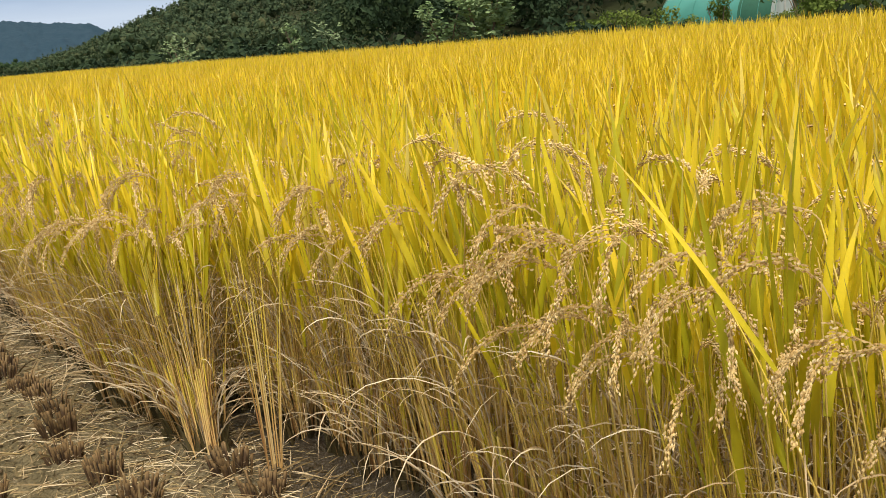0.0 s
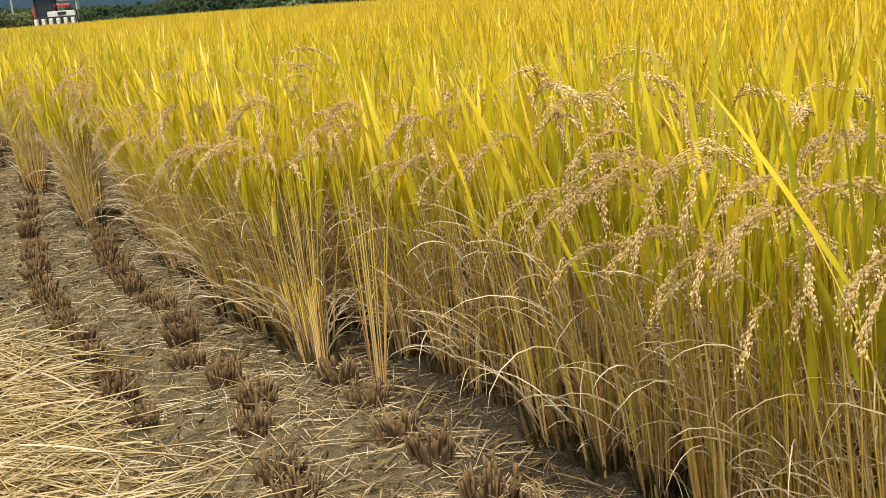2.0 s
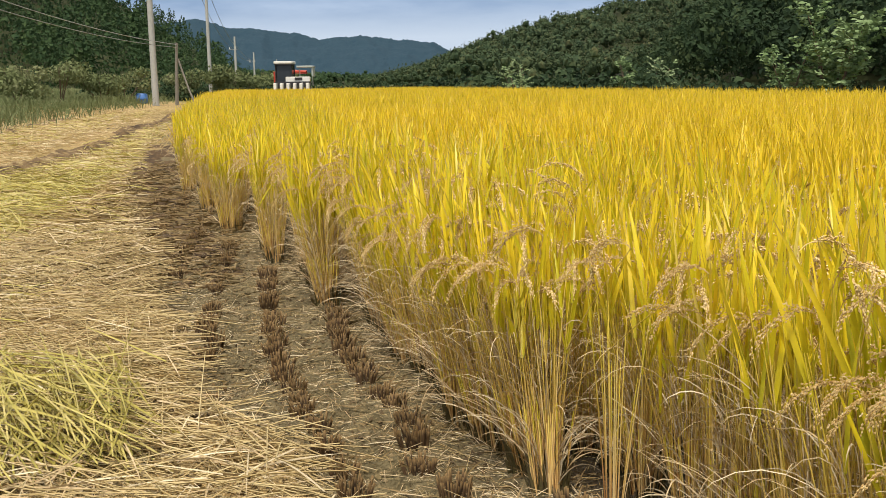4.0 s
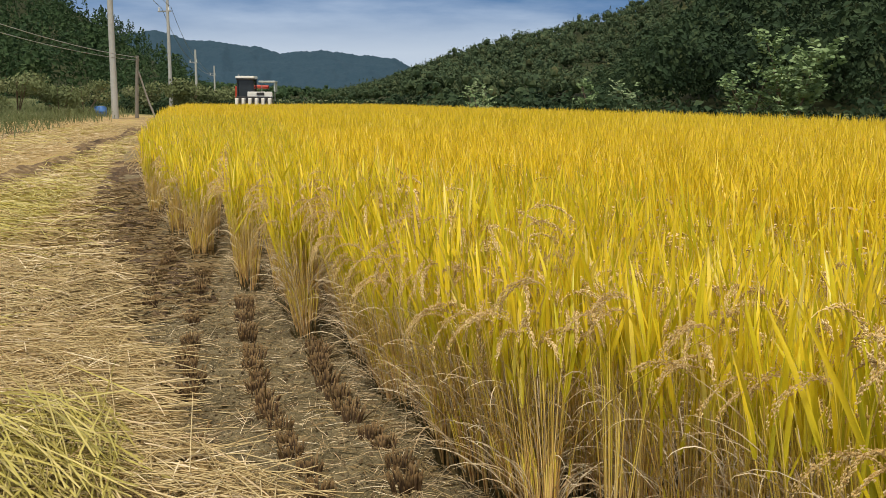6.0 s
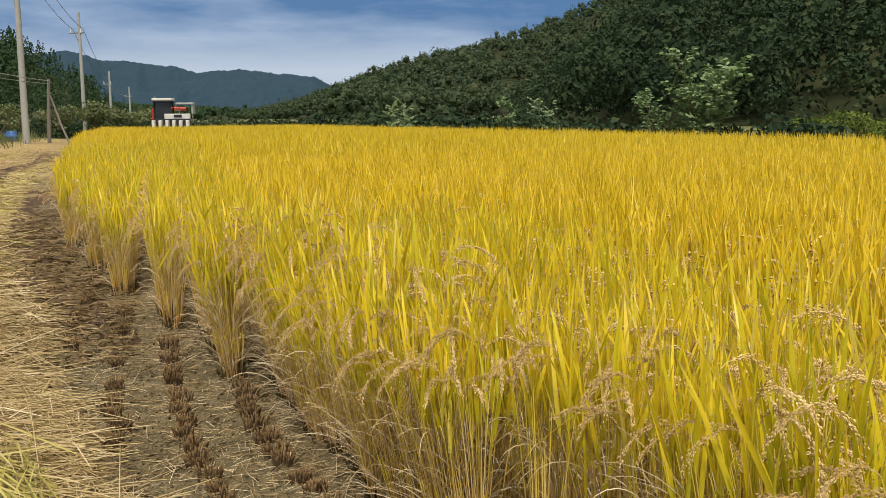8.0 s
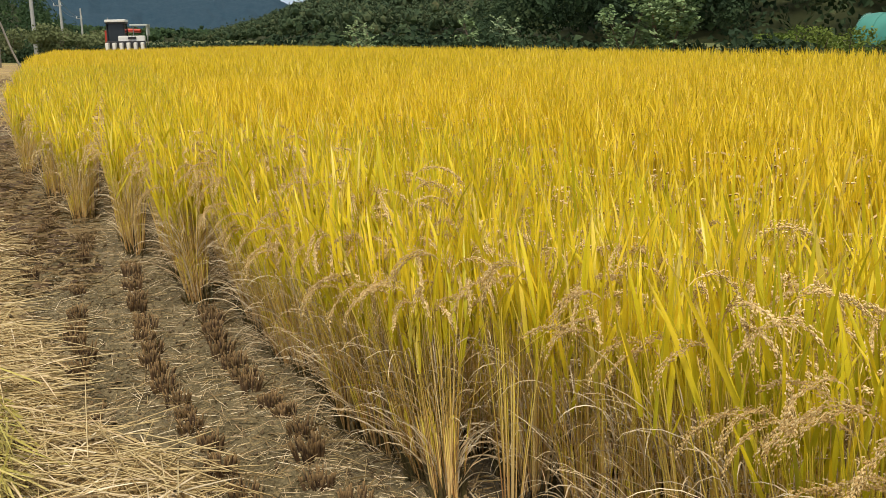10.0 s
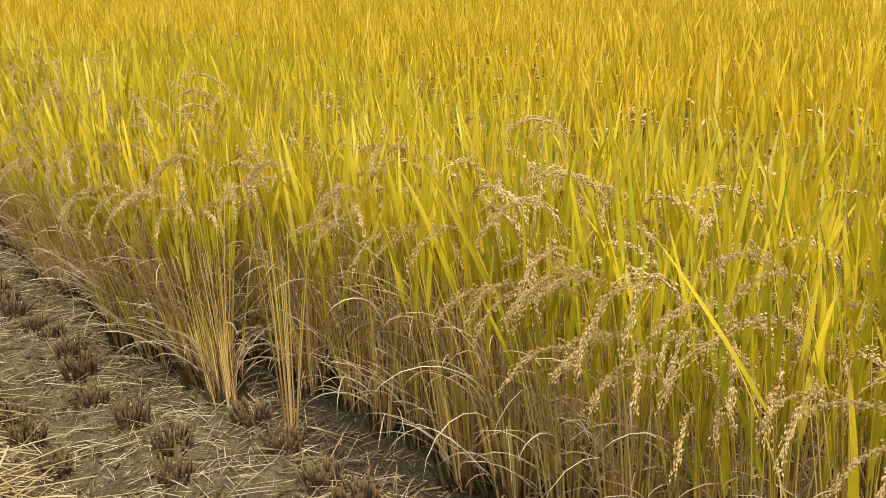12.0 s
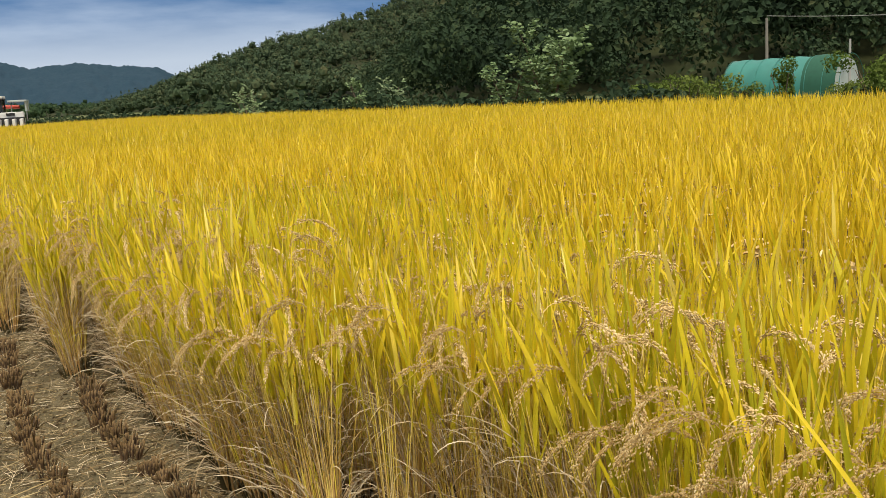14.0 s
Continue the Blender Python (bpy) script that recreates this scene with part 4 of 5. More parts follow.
# ---------------------------------------------------------------- single plants that stand out along the front row
def front_plant(o, s, ears, leaves, label, culms=6, seed=1, pairs=2):
    """A plant with long stems to given ears (crest, bearing) and broad blades (foot, tip, width)."""
    rng = np.random.RandomState(seed)
    x, y = at_row(o, s)
    z = float(ground_height(np.array(x), np.array(y)))
    root = thing("rice_plant", pose(x, y, z), label, "rice plant", "standing rice plants")
    base = np.array((x, y, z))
    g = Geo()
    for crest, way in ears:
        crest = np.array(crest) - base
        ph = radians(way)
        foot = np.array((rng.uniform(-0.03, 0.03), rng.uniform(-0.03, 0.03), -0.02))
        neck = crest - np.array((0.055 * math.cos(ph), 0.055 * math.sin(ph), 0.035))
        t = np.linspace(0, 1, 8)[:, None]
        mid = np.array((foot[0] * 0.6 + neck[0] * 0.4, foot[1] * 0.6 + neck[1] * 0.4, neck[2] * 0.6))
        line = foot * (1 - t) ** 2 + 2 * mid * t * (1 - t) + neck * t ** 2
        tubes(g, line[None], [0.003], [0.0015])
        for extra in range(pairs):
            e = Geo()
            ear, _, _ = arcs(neck[None], np.array([ph + rng.normal(0, 0.25)]), np.array([0.55 + 0.15 * extra]), np.array([2.2]), np.array([rng.uniform(0.14, 0.19)]), 9, 0.75)
            panicle(e, rng, ear[0], 17, 8, True)
            part("panicle", e.mesh("panicle", grain_mat, False), root, "heavy drooping tan ear of grain")
    for k in range(culms):
        ph = rng.rand() * 6.283
        line, _, _ = arcs(np.array([[0.02 * math.cos(ph), 0.02 * math.sin(ph), -0.02]]), np.array([ph]), np.array([rng.uniform(0, 0.12)]), np.array([0.05]), np.array([rng.uniform(0.5, 0.8)]), 5)
        tubes(g, line, [0.003], [0.0014])
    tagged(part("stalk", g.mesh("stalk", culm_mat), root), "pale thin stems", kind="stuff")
    for foot, tip, width in leaves:
        foot, tip = np.array(foot) - base, np.array(tip) - base
        d = tip - foot
        e = Geo()
        ln = np.linalg.norm(d)
        blades(e, rng, foot[None], np.array([math.atan2(d[1], d[0])]), np.array([math.acos(d[2] / ln) - 0.04]), np.array([0.12]), np.array([ln]), np.array([width]), 9, 0.3, 0.3)
        part("leaf", e.mesh("leaf", leaf_mat), root, "broad yellow blade")


front_plant(1.20, 2.44, [], [((-0.50, 2.64, 0.45), (-0.49, 2.65, 0.99), 0.013), ((-0.47, 2.63, 0.40), (-0.50, 2.62, 0.90), 0.011), ((-0.53, 2.66, 0.5), (-0.52, 2.69, 1.02), 0.012)], "sparse pale rice plant with thin upright stems", 12, 81)
front_plant(1.40, 1.75, [((-0.055, 2.13, 1.02), 5), ((0.06, 1.89, 0.98), 190), ((0.09, 1.93, 0.98), -15), ((-0.10, 2.0, 0.89), 200)], [((0.02, 2.0, 0.70), (-0.16, 1.95, 1.08), 0.014)], "golden rice plant with heavy drooping ears", 8, 82, 1)
front_plant(1.38, 1.15, [((0.116, 1.68, 0.94), 195), ((0.24, 1.55, 0.91), 185), ((0.27, 1.56, 0.92), 0)], [((0.30, 1.6, 0.62), (0.20, 1.62, 1.05), 0.014)], "golden rice plant with heavy drooping ears", 8, 83, 1)
front_plant(1.40, 0.62, [((0.35, 1.36, 0.86), 200), ((0.525, 1.50, 0.94), 190), ((0.52, 1.25, 0.81), 195)], [((0.46, 1.33, 0.73), (0.25, 1.39, 1.05), 0.019), ((0.63, 1.28, 0.38), (0.585, 1.30, 0.83), 0.021)], "yellow-green rice plant with broad blades and pale ears", 9, 84, 1)
front_plant(1.10, 2.95, [((-0.38, 2.40, 0.90), 195), ((-0.885, 2.64, 0.94), 190), ((-0.62, 2.62, 0.92), 185)], [], "golden rice plant with heavy drooping ears", 7, 85)


def crumbs():
    """Loose crumbs of soil on the bare strip."""
    rng = np.random.RandomState(91)
    n = 9000
    o, s = rng.uniform(-0.6, 1.25, n), 0.9 + 7.0 * rng.rand(n) ** 1.3
    p = at_row(o, s)
    z = ground_height(p[:, 0], p[:, 1])
    r = rng.uniform(0.004, 0.014, n) * (1 + 0.6 * (rng.rand(n) < 0.12))
    box = np.array([(1, 0, 0), (-1, 0, 0), (0, 1, 0), (0, -1, 0), (0, 0, 1), (0, 0, -1)], float)
    v = np.concatenate([p, z[:, None]], 1)[:, None] + box[None] * r[:, None, None] * rng.uniform(0.5, 1.4, (n, 6, 1))
    one = np.array([(0, 2, 4), (2, 1, 4), (1, 3, 4), (3, 0, 4), (2, 0, 5), (1, 2, 5), (3, 1, 5), (0, 3, 5)])
    g = Geo()
    g.add(v, tris=(np.arange(n)[:, None, None] * 6 + one[None]).reshape(-1, 3))
    tagged(new("soil_crumbs", g.mesh("soil_crumbs", clods("soil_crumb", ((0.07, 0.048, 0.024), (0.16, 0.115, 0.058), (0.30, 0.23, 0.12))), False)), "loose crumbs of brown soil between the cut rows", "soil", kind="stuff")


crumbs()


# ---------------------------------------------------------------- far things round the field
def simple_material(name, colour, rough=0.6, metal=0.0, grime=0.3, scale=6.0):
    m, n, l, b = material(name, rough, metal)
    t = noise_node(n, l, scale, 5)
    dark = tuple(c * 0.55 for c in colour)
    fac = ramp(n, l, t.outputs["Fac"], [(0.4, (0, 0, 0)), (0.75, (grime, grime, grime))]).outputs[0]
    l.new(mixed(n, l, fac, colour, dark), b.inputs["Base Color"])
    bumped(n, l, b, t.outputs["Fac"], 0.15, 0.01)
    return m


concrete_mat = simple_material("pole_concrete", (0.40, 0.40, 0.38), 0.85)
wood_pole_mat = simple_material("weathered_wood", (0.24, 0.22, 0.19), 0.85)
wire_mat = simple_material("cable", (0.28, 0.28, 0.27), 0.6)
bark_mat = simple_material("bark", (0.14, 0.10, 0.07), 0.9)
blue_mat = simple_material("blue_plastic", (0.06, 0.17, 0.46), 0.5)
white_mat = simple_material("white_paint", (0.74, 0.74, 0.70), 0.4, grime=0.4)
red_mat = simple_material("red_paint", (0.45, 0.05, 0.025), 0.4, grime=0.4)
black_mat = simple_material("black_rubber", (0.02, 0.02, 0.022), 0.7)
glass_mat = simple_material("dark_cab_glass", (0.02, 0.025, 0.03), 0.08)
steel_mat = simple_material("grey_steel", (0.35, 0.35, 0.35), 0.45, 0.6)
teal_mat = simple_material("teal_cover", (0.035, 0.20, 0.165), 0.5, grime=0.35, scale=1.5)
net_mat = simple_material("dark_green_net", (0.012, 0.085, 0.05), 0.8)
film_mat = simple_material("pale_plastic_film", (0.45, 0.50, 0.48), 0.35)


def box_geo(g, c, size, bevel=0.03):
    """A box with chamfered upright and level edges."""
    c, h = np.array(c, float), np.array(size, float) / 2
    b = min(bevel, min(h) * 0.5)
    bm = bmesh.new()
    bmesh.ops.create_cube(bm, size=1.0)
    for v in bm.verts:
        v.co = Vector(np.array(v.co) * 2 * h + c)
    bmesh.ops.bevel(bm, geom=bm.edges[:], offset=b, segments=2, affect="EDGES", profile=0.6)
    bm.verts.ensure_lookup_table()
    v = np.array([tuple(x.co) for x in bm.verts])
    bmesh.ops.triangulate(bm, faces=bm.faces[:])
    t = np.array([[x.index for x in f.verts] for f in bm.faces])
    bm.free()
    g.add(v, tris=t)
    return g


def box(name, c, size, mat, parent, label="", bevel=0.03):
    return part(name, box_geo(Geo(), c, size, bevel).mesh(name, mat, False), parent, label)


def rod(name, pts, r0, r1, mat, parent, label="", sides=8):
    g = Geo()
    tubes(g, np.array([pts], float), [r0], [r1], sides)
    return part(name, g.mesh(name, mat), parent, label)


def ground_at(x, y):
    return float(ground_height(np.array(float(x)), np.array(float(y))))


def polar(a, r):
    w = bearing(a) * r
    return float(w[0]), float(w[1])


# utility poles along the lane, with cables
def utility_pole(a, r, height, arm=True, thick=0.17, label="tall grey concrete utility pole beside the lane"):
    x, y = polar(a, r)
    z = ground_at(x, y)
    root = thing("utility_pole", pose(x, y, z), label, "utility pole", "poles along the lane")
    rod("shaft", [(0, 0, -0.3), (0, 0, height * 0.5), (0, 0, height)], thick, thick * 0.6, concrete_mat, root)
    if arm:
        box("cross_arm", (-0.25, 0, height - 1.4), (1.1, 0.08, 0.09), steel_mat, root, "short steel cross arm", 0.01)
        for k in (-0.7, 0.1):
            rod("insulator", [(k, 0, height - 1.36), (k, 0, height - 1.2), (k, 0, height - 1.1)], 0.05, 0.03, white_mat, root, "white insulator", 6)
    return np.array((x, y, z + height))


def cable(p, q, sag, label="thin grey cable sagging between poles"):
    t = np.linspace(0, 1, 15)[:, None]
    pts = p * (1 - t) + q * t
    pts[:, 2] -= sag * 4 * (t * (1 - t))[:, 0]
    g = Geo()
    tubes(g, pts[None], [0.018], [0.018], 5)
    tagged(new("cable", g.mesh("cable", wire_mat)), label, "cable", "cables between poles")


P1 = utility_pole(37.6, 56, 12.0, thick=0.19)
P2 = utility_pole(34.5, 72, 8.6, thick=0.15)
P3 = utility_pole(33.0, 112, 6.4, label="far grey utility pole beside the lane")
P4 = utility_pole(31.95, 150, 6.0, label="far grey utility pole beside the lane")
PL = utility_pole(52.0, 34, 10.5)
for dz, dx in ((-1.15, 0.3), (-1.15, -0.5)):
    o3 = np.array((dx, 0, dz))
    cable(PL + o3, P1 + o3, 0.7)
    cable(P1 + o3, P2 + o3, 0.6)
    cable(P2 + o3, P3 + o3, 0.6)
    cable(P3 + o3, P4 + o3, 0.5)


def stay_pole():
    x, y = polar(36.45, 58)
    z = ground_at(x, y)
    root = thing("stay_pole", pose(x, y, z), "short leaning grey wooden pole with a brace", "pole")
    rod("post", [(0, 0, -0.3), (0.1, 0, 1.8), (0.22, 0, 3.5)], 0.11, 0.08, wood_pole_mat, root)
    rod("brace", [(1.15, 0.3, -0.2), (0.75, 0.15, 0.9), (0.25, 0, 2.6)], 0.06, 0.05, wood_pole_mat, root, "slanting brace")
    top = np.array((x + 0.22, y, z + 3.4))
    for k in (0.0, 0.16):
        cable(PL * np.array((1, 1, 0)) + np.array((0, 0, 5.6 - 3 * k)), top - np.array((0, 0, k)), 0.45)


stay_pole()


def barrel():
    x, y = polar(38.35, 60)
    root = thing("blue_tank", pose(x, y, ground_at(x, y) + 0.0) @ Matrix.Scale(1.0, 4), "blue plastic water tank among roadside weeds", "tank")
    g = Geo()
    prof = [(0, 0.26), (0.06, 0.30), (0.25, 0.30), (0.28, 0.32), (0.32, 0.30), (0.5, 0.30), (0.56, 0.26)]
    a = np.arange(16) * 2 * math.pi / 16
    v = np.array([[(r * math.cos(t) * 1.25, r * math.sin(t), z) for t in a] for z, r in prof])
    g.add(v, grid_faces(1, len(prof), 16, True))
    part("shell", g.mesh("shell", blue_mat), root)
    rod("lid", [(0, 0, 0.54), (0, 0, 0.57), (0, 0, 0.60)], 0.28, 0.25, blue_mat, root, "round lid", 16)


barrel()


# ---------------------------------------------------------------- the combine harvester
def harvester():
    x, y = polar(29.85, 66)
    root = thing("combine_harvester", pose(x, y, 0, 0, 0, 22), "white and red combine harvester with dark cab among rice", "harvester")
    for sx in (-0.65, 0.65):
        g = Geo()
        a = np.linspace(0, 2 * math.pi, 20, endpoint=False)
        prof = np.stack([np.clip(1.5 * np.cos(a), -1.1, 1.1) + 0.28 * np.cos(a), 0.3 + 0.28 * np.sin(a)], -1)
        v = np.stack([np.concatenate([np.full((20, 1), sx - 0.22), prof], 1), np.concatenate([np.full((20, 1), sx + 0.22), prof], 1)], 0)
        g.add(v, grid_faces(1, 2, 20, True))
        for e in (0, 1):
            c = np.vstack([v[e], v[e].mean(0)])
            g.add(c, tris=[(i, (i + 1) % 20, 20) for i in range(20)])
        part("crawler", g.mesh("crawler", black_mat, False), root, "black rubber crawler belt")
    box("chassis", (0, 0.2, 0.75), (1.7, 3.0, 0.35), steel_mat, root)
    box("engine_body", (-0.1, 0.9, 1.3), (1.75, 1.7, 0.9), white_mat, root, "white painted body", 0.08)
    box("grain_tank", (0.62, 0.55, 1.3), (0.95, 1.3, 0.9), white_mat, root, "white grain tank", 0.06)
    box("side_panel", (-1.1, 0.5, 1.7), (0.3, 1.2, 0.9), red_mat, root, "red side panel", 0.03)
    cab = box("cab", (-0.42, -0.45, 1.95), (1.05, 1.2, 1.3), glass_mat, root, "dark glazed cab", 0.08)
    for px in (-0.95, 0.11):
        for py in (-1.06, 0.16):
            box("cab_pillar", (px, py, 1.95), (0.07, 0.07, 1.34), black_mat, cab, "", 0.01)
    box("cab_roof", (-0.42, -0.5, 2.72), (1.25, 1.5, 0.16), white_mat, cab, "white cab roof", 0.05)
    box("roof_liner", (-0.42, -0.5, 2.6), (1.2, 1.45, 0.1), black_mat, cab, "", 0.02)
    box("awning", (0.9, 0.2, 2.45), (1.1, 1.5, 0.12), film_mat, root, "pale canopy over the tank", 0.03)
    box("awning_side", (1.38, 0.2, 2.1), (0.1, 1.3, 0.62), film_mat, root, "", 0.04)
    for px in (0.55, 1.4):
        rod("awning_post", [(px, -0.4, 1.2), (px, -0.4, 1.8), (px, -0.4, 2.32)], 0.03, 0.03, steel_mat, root)
    rod("exhaust", [(-1.05, 0.2, 1.9), (-1.05, 0.2, 2.4), (-1.05, 0.2, 2.95)], 0.04, 0.03, steel_mat, root)
    rod("unloading_auger", [(0.8, 1.3, 2.1), (0.0, 1.5, 2.15), (-0.9, 1.6, 2.2)], 0.12, 0.12, red_mat, root, "red auger tube")
    box("front_panel", (0.5, -1.12, 1.62), (1.6, 0.12, 0.34), white_mat, root, "white front panel", 0.04)
    box("grille", (0.55, -1.2, 1.66), (0.5, 0.06, 0.16), black_mat, root, "dark grille", 0.02)
    head = box("header", (0.2, -1.5, 1.05), (2.3, 0.55, 0.85), black_mat, root, "dark cutting header")
    for k in range(6):
        g = Geo()
        px = -0.85 + k * 0.42
        box_geo(g, (px, -1.95, 0.98), (0.19, 0.8, 0.8), 0.07)
        part("divider", g.mesh("divider", white_mat, False), head, "white crop divider")


harvester()


# ---------------------------------------------------------------- trees, shrubs, weeds
def pinnate(g, rng, p, phi, th, bend, length, leaf, pairs):
    """Fronds with leaflets in pairs."""
    line, d, t = arcs(p, phi, th, bend, length, 5, 1.3)
    n = len(p)
    for j in range(pairs):
        f = 0.15 + 0.85 * j / pairs
        k = min(int(f * 4), 3)
        q = line[:, k] + (line[:, k + 1] - line[:, k]) * (f * 4 - k)
        for sgn in (-1, 1):
            ph = phi + sgn * rng.uniform(0.8, 1.3, n)
            blades(g, rng, q, ph, np.clip(th + 0.5, 0, 2.2) + rng.normal(0, 0.2, n), np.full(n, 0.6), length * leaf * (1 - 0.5 * f), length * leaf * 0.42, 4, 0.0, 0.6, 0.3)


def pale_tree(a, r, height, spread, stems, seed, label, fronds=130, name="pale_tree", mat=None, frond=0.20):
    rng = np.random.RandomState(seed)
    x, y = polar(a, r)
    root = thing(name, pose(x, y, 0), label, "tree", "young trees beyond the field")
    tips = []
    for i in range(stems):
        ph, ln = rng.rand() * 6.283, rng.uniform(0.7, 1.0) * height
        off = rng.uniform(0, 0.9) * spread
        line, _, _ = arcs(np.array([[off * 0.2 * math.cos(ph), off * 0.2 * math.sin(ph), -0.1]]), np.array([ph]), np.array([0.1 + 0.5 * off / height]), np.array([0.25]), np.array([ln]), 7, 1.0)
        rod("trunk" if i == 0 else "limb", line[0], 0.05 * height / 3, 0.012, bark_mat, root)
        for k in range(2, 7):
            for j in range(2):
                tips.append(line[0][k])
    tips = np.array(tips)
    base = tips[rng.randint(0, len(tips), fronds)] + rng.normal(0, 0.11 * spread, (fronds, 3)) * np.array((1, 1, 0.7))
    g = Geo()
    pinnate(g, rng, base, rng.rand(fronds) * 6.283, rng.uniform(0.5, 1.3, fronds), rng.uniform(0.3, 1.0, fronds), rng.uniform(0.7, 1.3, fronds) * frond * height, 0.34, 5)
    tagged(part("crown", g.mesh("crown", mat or pale_mat, False), root), "pale green compound leaves", kind="stuff")


pale_tree(-0.6, 33, 3.5, 1.6, 6, 61, "pale green young tree with feathery leaves", 210)
pale_tree(1.5, 34, 2.6, 1.2, 4, 62, "low pale green sapling with feathery leaves", 120)
pale_tree(16.7, 50, 2.6, 1.2, 4, 63, "small pale green sapling beyond the crop", 70)
pale_tree(10.1, 46, 2.6, 1.1, 4, 64, "small pale green sapling beyond the crop", 70)
pale_tree(8.4, 45, 2.5, 1.0, 3, 65, "small pale green sapling beyond the crop", 60)


def shrub(a, r, w, h, seed, mat, label, name="shrub", z=None, count=1500, leaf=0.06):
    rng = np.random.RandomState(seed)
    x, y = polar(a, r)
    root = thing(name, pose(x, y, ground_at(x, y) if z is None else z), label, "shrub", "shrubs round the field")
    for i in range(4):
        ph = rng.rand() * 6.283
        rod("branch", [(0, 0, -0.1), (0.2 * w * math.cos(ph), 0.2 * w * math.sin(ph), h * 0.4), (0.35 * w * math.cos(ph), 0.35 * w * math.sin(ph), h * 0.75)], 0.04, 0.012, bark_mat, root, "", 5)
    g = Geo()
    lob = rng.normal(0, 0.3, (7, 3))
    d = rng.normal(size=(count, 3))
    d /= np.linalg.norm(d, axis=1, keepdims=True)
    q = lob[rng.randint(0, 7, count)] + d * rng.uniform(0.2, 0.42, (count, 1))
    p = q * np.array((w * 0.6, w * 0.6, h * 0.45)) + np.array((0, 0, h * 0.55))
    p[:, 2] = np.maximum(p[:, 2], 0.05)
    leaf_quads(g, rng, p, d, loose=0.5, size=np.full(count, leaf * max(w, h) * 0.9) * rng.uniform(0.6, 1.3, count))
    tagged(part("leafage", g.mesh("leafage", mat, False), root), "leafy crown", kind="stuff")


rng = np.random.RandomState(71)
for a, r, w, h in ((-7.6, 38, 2.0, 1.7), (-8.8, 36, 2.0, 1.55), (-10.2, 35, 2.0, 1.45), (-11.6, 34, 1.6, 1.25), (-13.9, 40, 1.3, 1.9), (-6.4, 40, 2.2, 1.6), (-17.4, 33, 1.6, 1.3), (-18.8, 32, 2.2, 1.9), (-20.5, 31, 2.6, 2.1), (-23, 30, 3, 2.3)):
    shrub(a, r, w, h, int(rng.randint(9999)), shrub_mat, "green leafy shrub at the edge of the paddy")
for a, r, w, h in ((33.9, 70, 4, 2.6), (32.9, 78, 4.5, 2.6), (31.6, 90, 5, 2.2), (35.9, 72, 3.5, 2.4), (40.5, 56, 3.5, 2.0), (42.6, 54, 3.5, 2.4), (44.8, 50, 3.5, 2.2), (39.2, 60, 3.5, 2.2), (47, 48, 4, 2.4), (30.8, 110, 6, 3.5)):
    shrub(a, r, w, h, int(rng.randint(9999)), weed_mat, "tangled green and brown bush on the roadside bank")


def weeds():
    """Tall dry grass and weeds on the bank."""
    rng = np.random.RandomState(73)
    n = 14000
    a, r = rng.uniform(31.5, 52, n), rng.uniform(22, 85, n)
    w = bearing(a) * r[:, None]
    b = bund_side(w[:, 0], w[:, 1])
    keep = (b > 2.0 + rng.rand(n) * 3)
    w = w[keep]
    n = len(w)
    base = np.concatenate([w, (ground_height(w[:, 0], w[:, 1]) - 0.03)[:, None]], 1)
    g = Geo()
    tall = 0.22 + 0.55 * np.clip(value_noise(w[:, 0] * 0.3, w[:, 1] * 0.3) + 0.5, 0, 1)
    for k in range(3):
        blades(g, rng, base + rng.normal(0, 0.12, (n, 3)) * np.array((1, 1, 0)), rng.rand(n) * 6.283, rng.uniform(0, 0.4, n), rng.uniform(0.2, 1.2, n), tall * rng.uniform(0.6, 1.3, n), rng.uniform(0.012, 0.035, n), 4)
    tagged(new("bank_weeds", g.mesh("bank_weeds", weed_mat, False)), "tall green and brown weeds on the roadside bank", "weeds", kind="stuff")


weeds()


def thicket():
    """Low dark scrub along the far sides of the paddy."""
    rng = np.random.RandomState(75)
    n = 520
    side = rng.rand(n) < 0.6
    o = np.where(side, rng.uniform(21, 27, n), rng.uniform(-2, 26, n))
    s = np.where(side, rng.uniform(-14, 75, n), rng.uniform(70, 95, n))
    p = o[:, None] * RN + s[:, None] * RD
    h = rng.uniform(1.0, 1.9, n) * (1 + 0.25 * (np.hypot(p[:, 0], p[:, 1]) > 55))
    way = np.degrees(np.arctan2(-p[:, 0], p[:, 1]))
    h = h * np.where(side, 0.8, 0.6) * np.where((way < -9) & (way > -19), 0.6, 1.0)
    g = Geo()
    crowns(g, rng, np.concatenate([p, (h * 0.35)[:, None]], 1), h * 1.1, h * 1.3, 90, 0.2, False, 0)
    tagged(new("thicket", g.mesh("thicket", dark_wood_mat, False)), "low dark scrub along the edge of the paddy", "scrub", kind="stuff")


thicket()


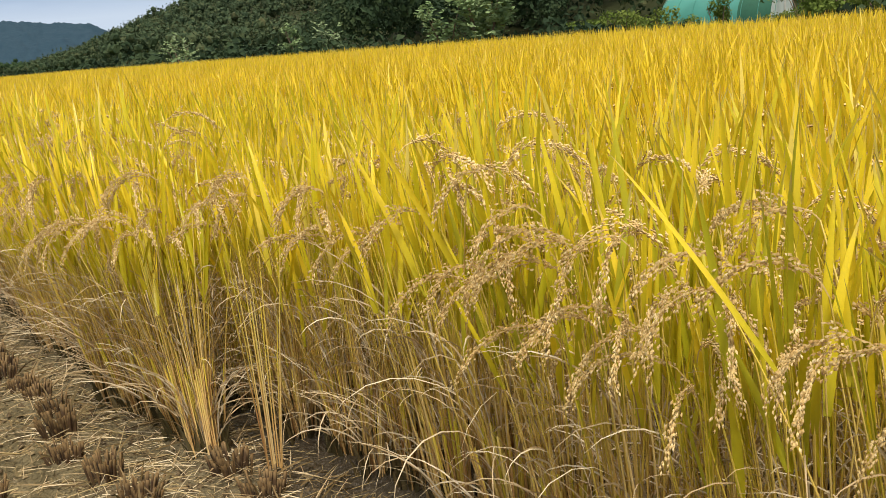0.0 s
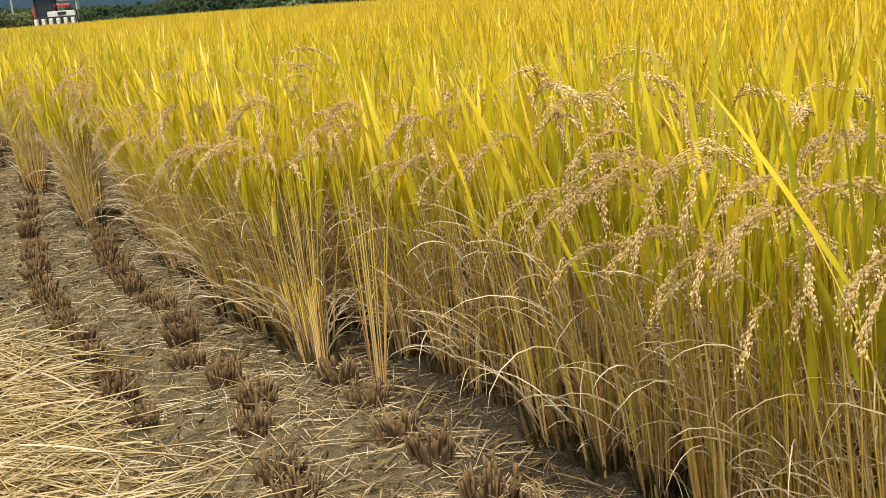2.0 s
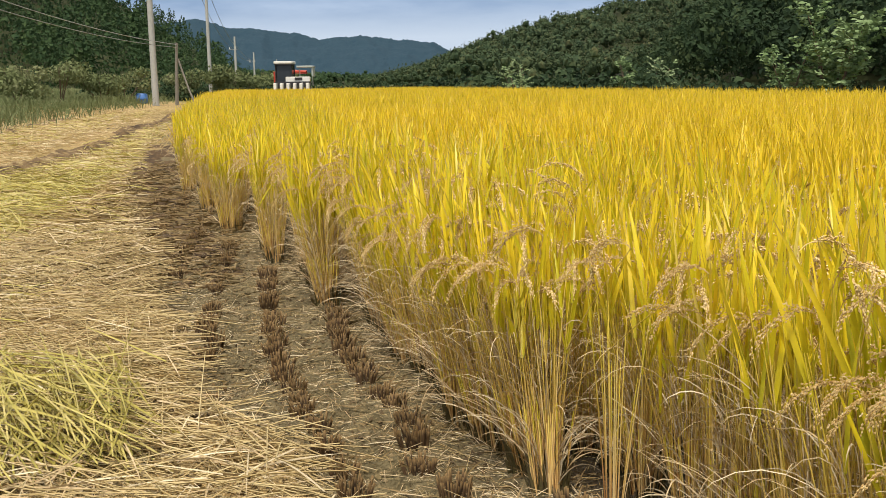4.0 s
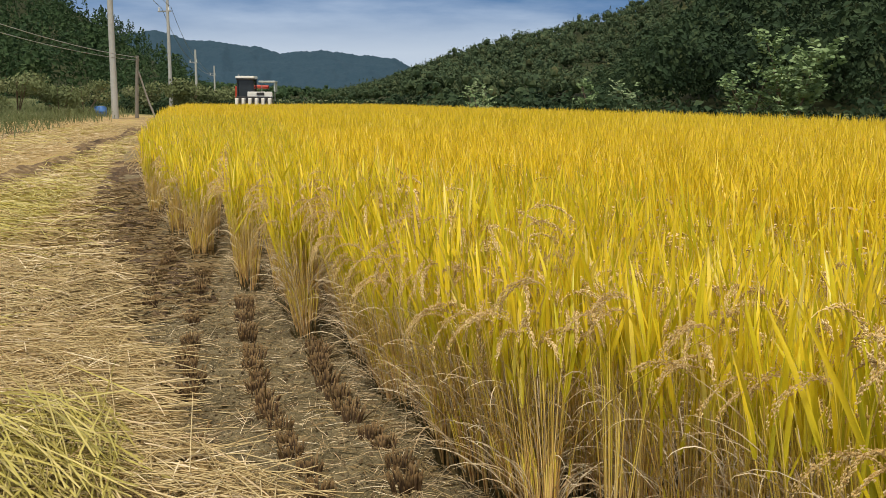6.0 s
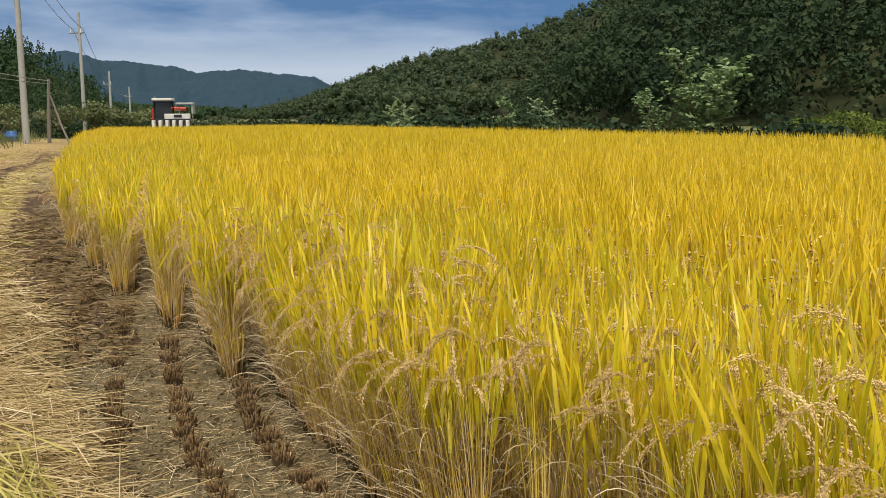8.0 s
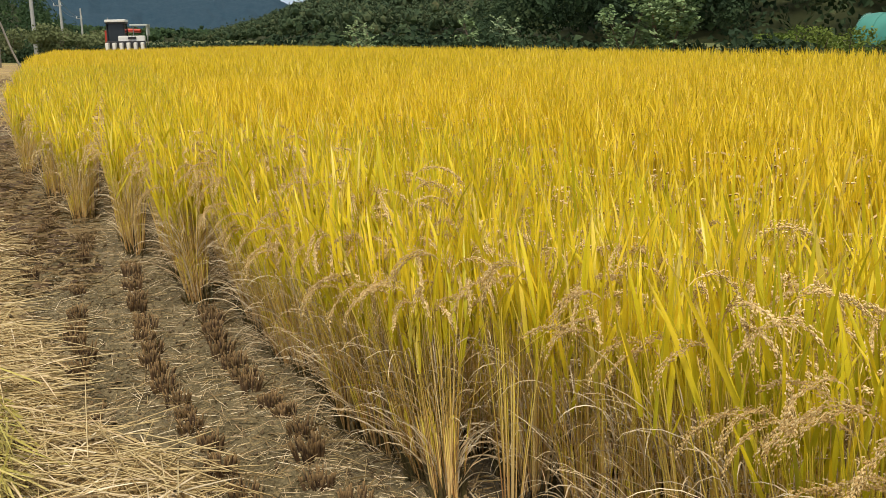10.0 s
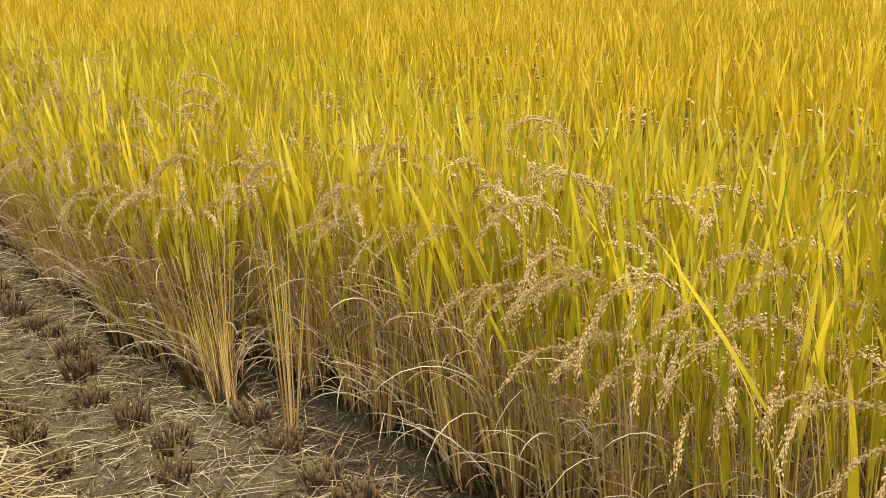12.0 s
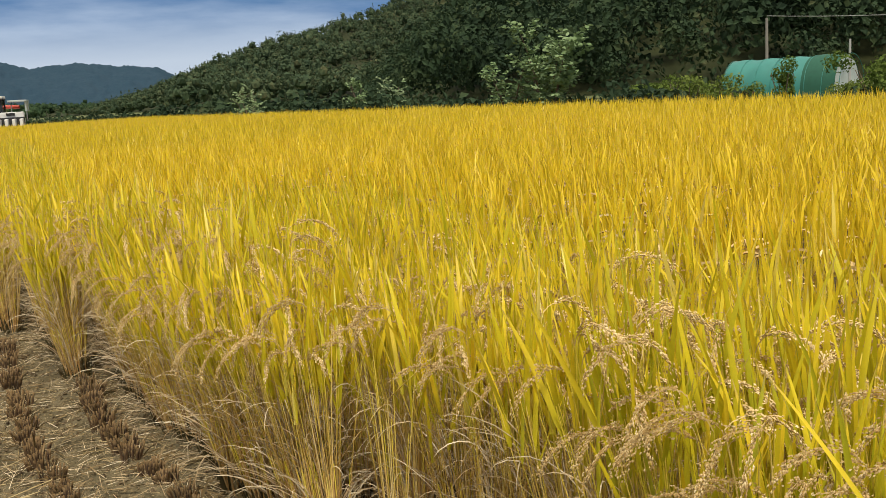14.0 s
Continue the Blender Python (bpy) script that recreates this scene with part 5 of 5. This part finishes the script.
# ---------------------------------------------------------------- tunnel greenhouse
def greenhouse():
    x, y = polar(-14.4, 47)
    root = thing("greenhouse", pose(x, y, 0.1, 0, 0, -38), "teal plastic tunnel greenhouse with dark net gable", "greenhouse")
    L, W, H = 5.4, 3.0, 2.0
    a = np.linspace(0, math.pi, 15)

    def shell(x0, x1, mat, name, label, grow=1.0, steps=8):
        xs = np.linspace(x0, x1, steps)
        v = np.array([[(px, -W / 2 * math.cos(t) * grow, H * math.sin(t) ** 0.75 * grow + 0.03 * math.sin(px * 5.0)) for t in a] for px in xs])
        g = Geo()
        g.add(v, grid_faces(1, steps, 15))
        v2 = v * np.array((1, 0.985, 0.985))
        g.add(v2, grid_faces(1, steps, 15)[:, ::-1])
        part(name, g.mesh(name, mat), root, label)

    shell(-L / 2, 1.0, teal_mat, "cover", "teal plastic cover", steps=18)
    shell(1.0, L / 2 - 0.2, net_mat, "net_cover", "dark green shade net", 1.01)
    for px, mat, lab in ((-L / 2 + 0.02, film_mat, "pale end wall"), (L / 2 - 0.22, film_mat, "pale plastic gable")):
        v = [(px, -W / 2 * math.cos(t), H * math.sin(t) ** 0.75) for t in a] + [(px, 0, 0)]
        g = Geo()
        g.add(v, tris=[(i, i + 1, 15) for i in range(14)])
        part("gable", g.mesh("gable", mat), root, lab)
    for px in np.linspace(-L / 2, L / 2, 8):
        rod("hoop", [(px, -W / 2 * math.cos(t) * 1.015, H * math.sin(t) ** 0.75 * 1.008) for t in a], 0.014, 0.014, teal_mat, root, "", 5)
    rod("corner_post", [(L / 2 + 0.2, -0.8, -0.1), (L / 2 + 0.2, -0.8, 1.6), (L / 2 + 0.2, -0.8, 2.6)], 0.06, 0.05, concrete_mat, root)
    x, y = polar(-13.1, 54)
    root = thing("utility_pole", pose(x, y, 0), "grey utility pole behind the greenhouse", "utility pole")
    rod("shaft", [(0, 0, -0.2), (0, 0, 3), (0, 0, 4.3)], 0.09, 0.07, wood_pole_mat, root)
    cable(np.array((x, y, 4.4)), np.array((x + 22, y + 6, 5.0)), 0.5)


greenhouse()
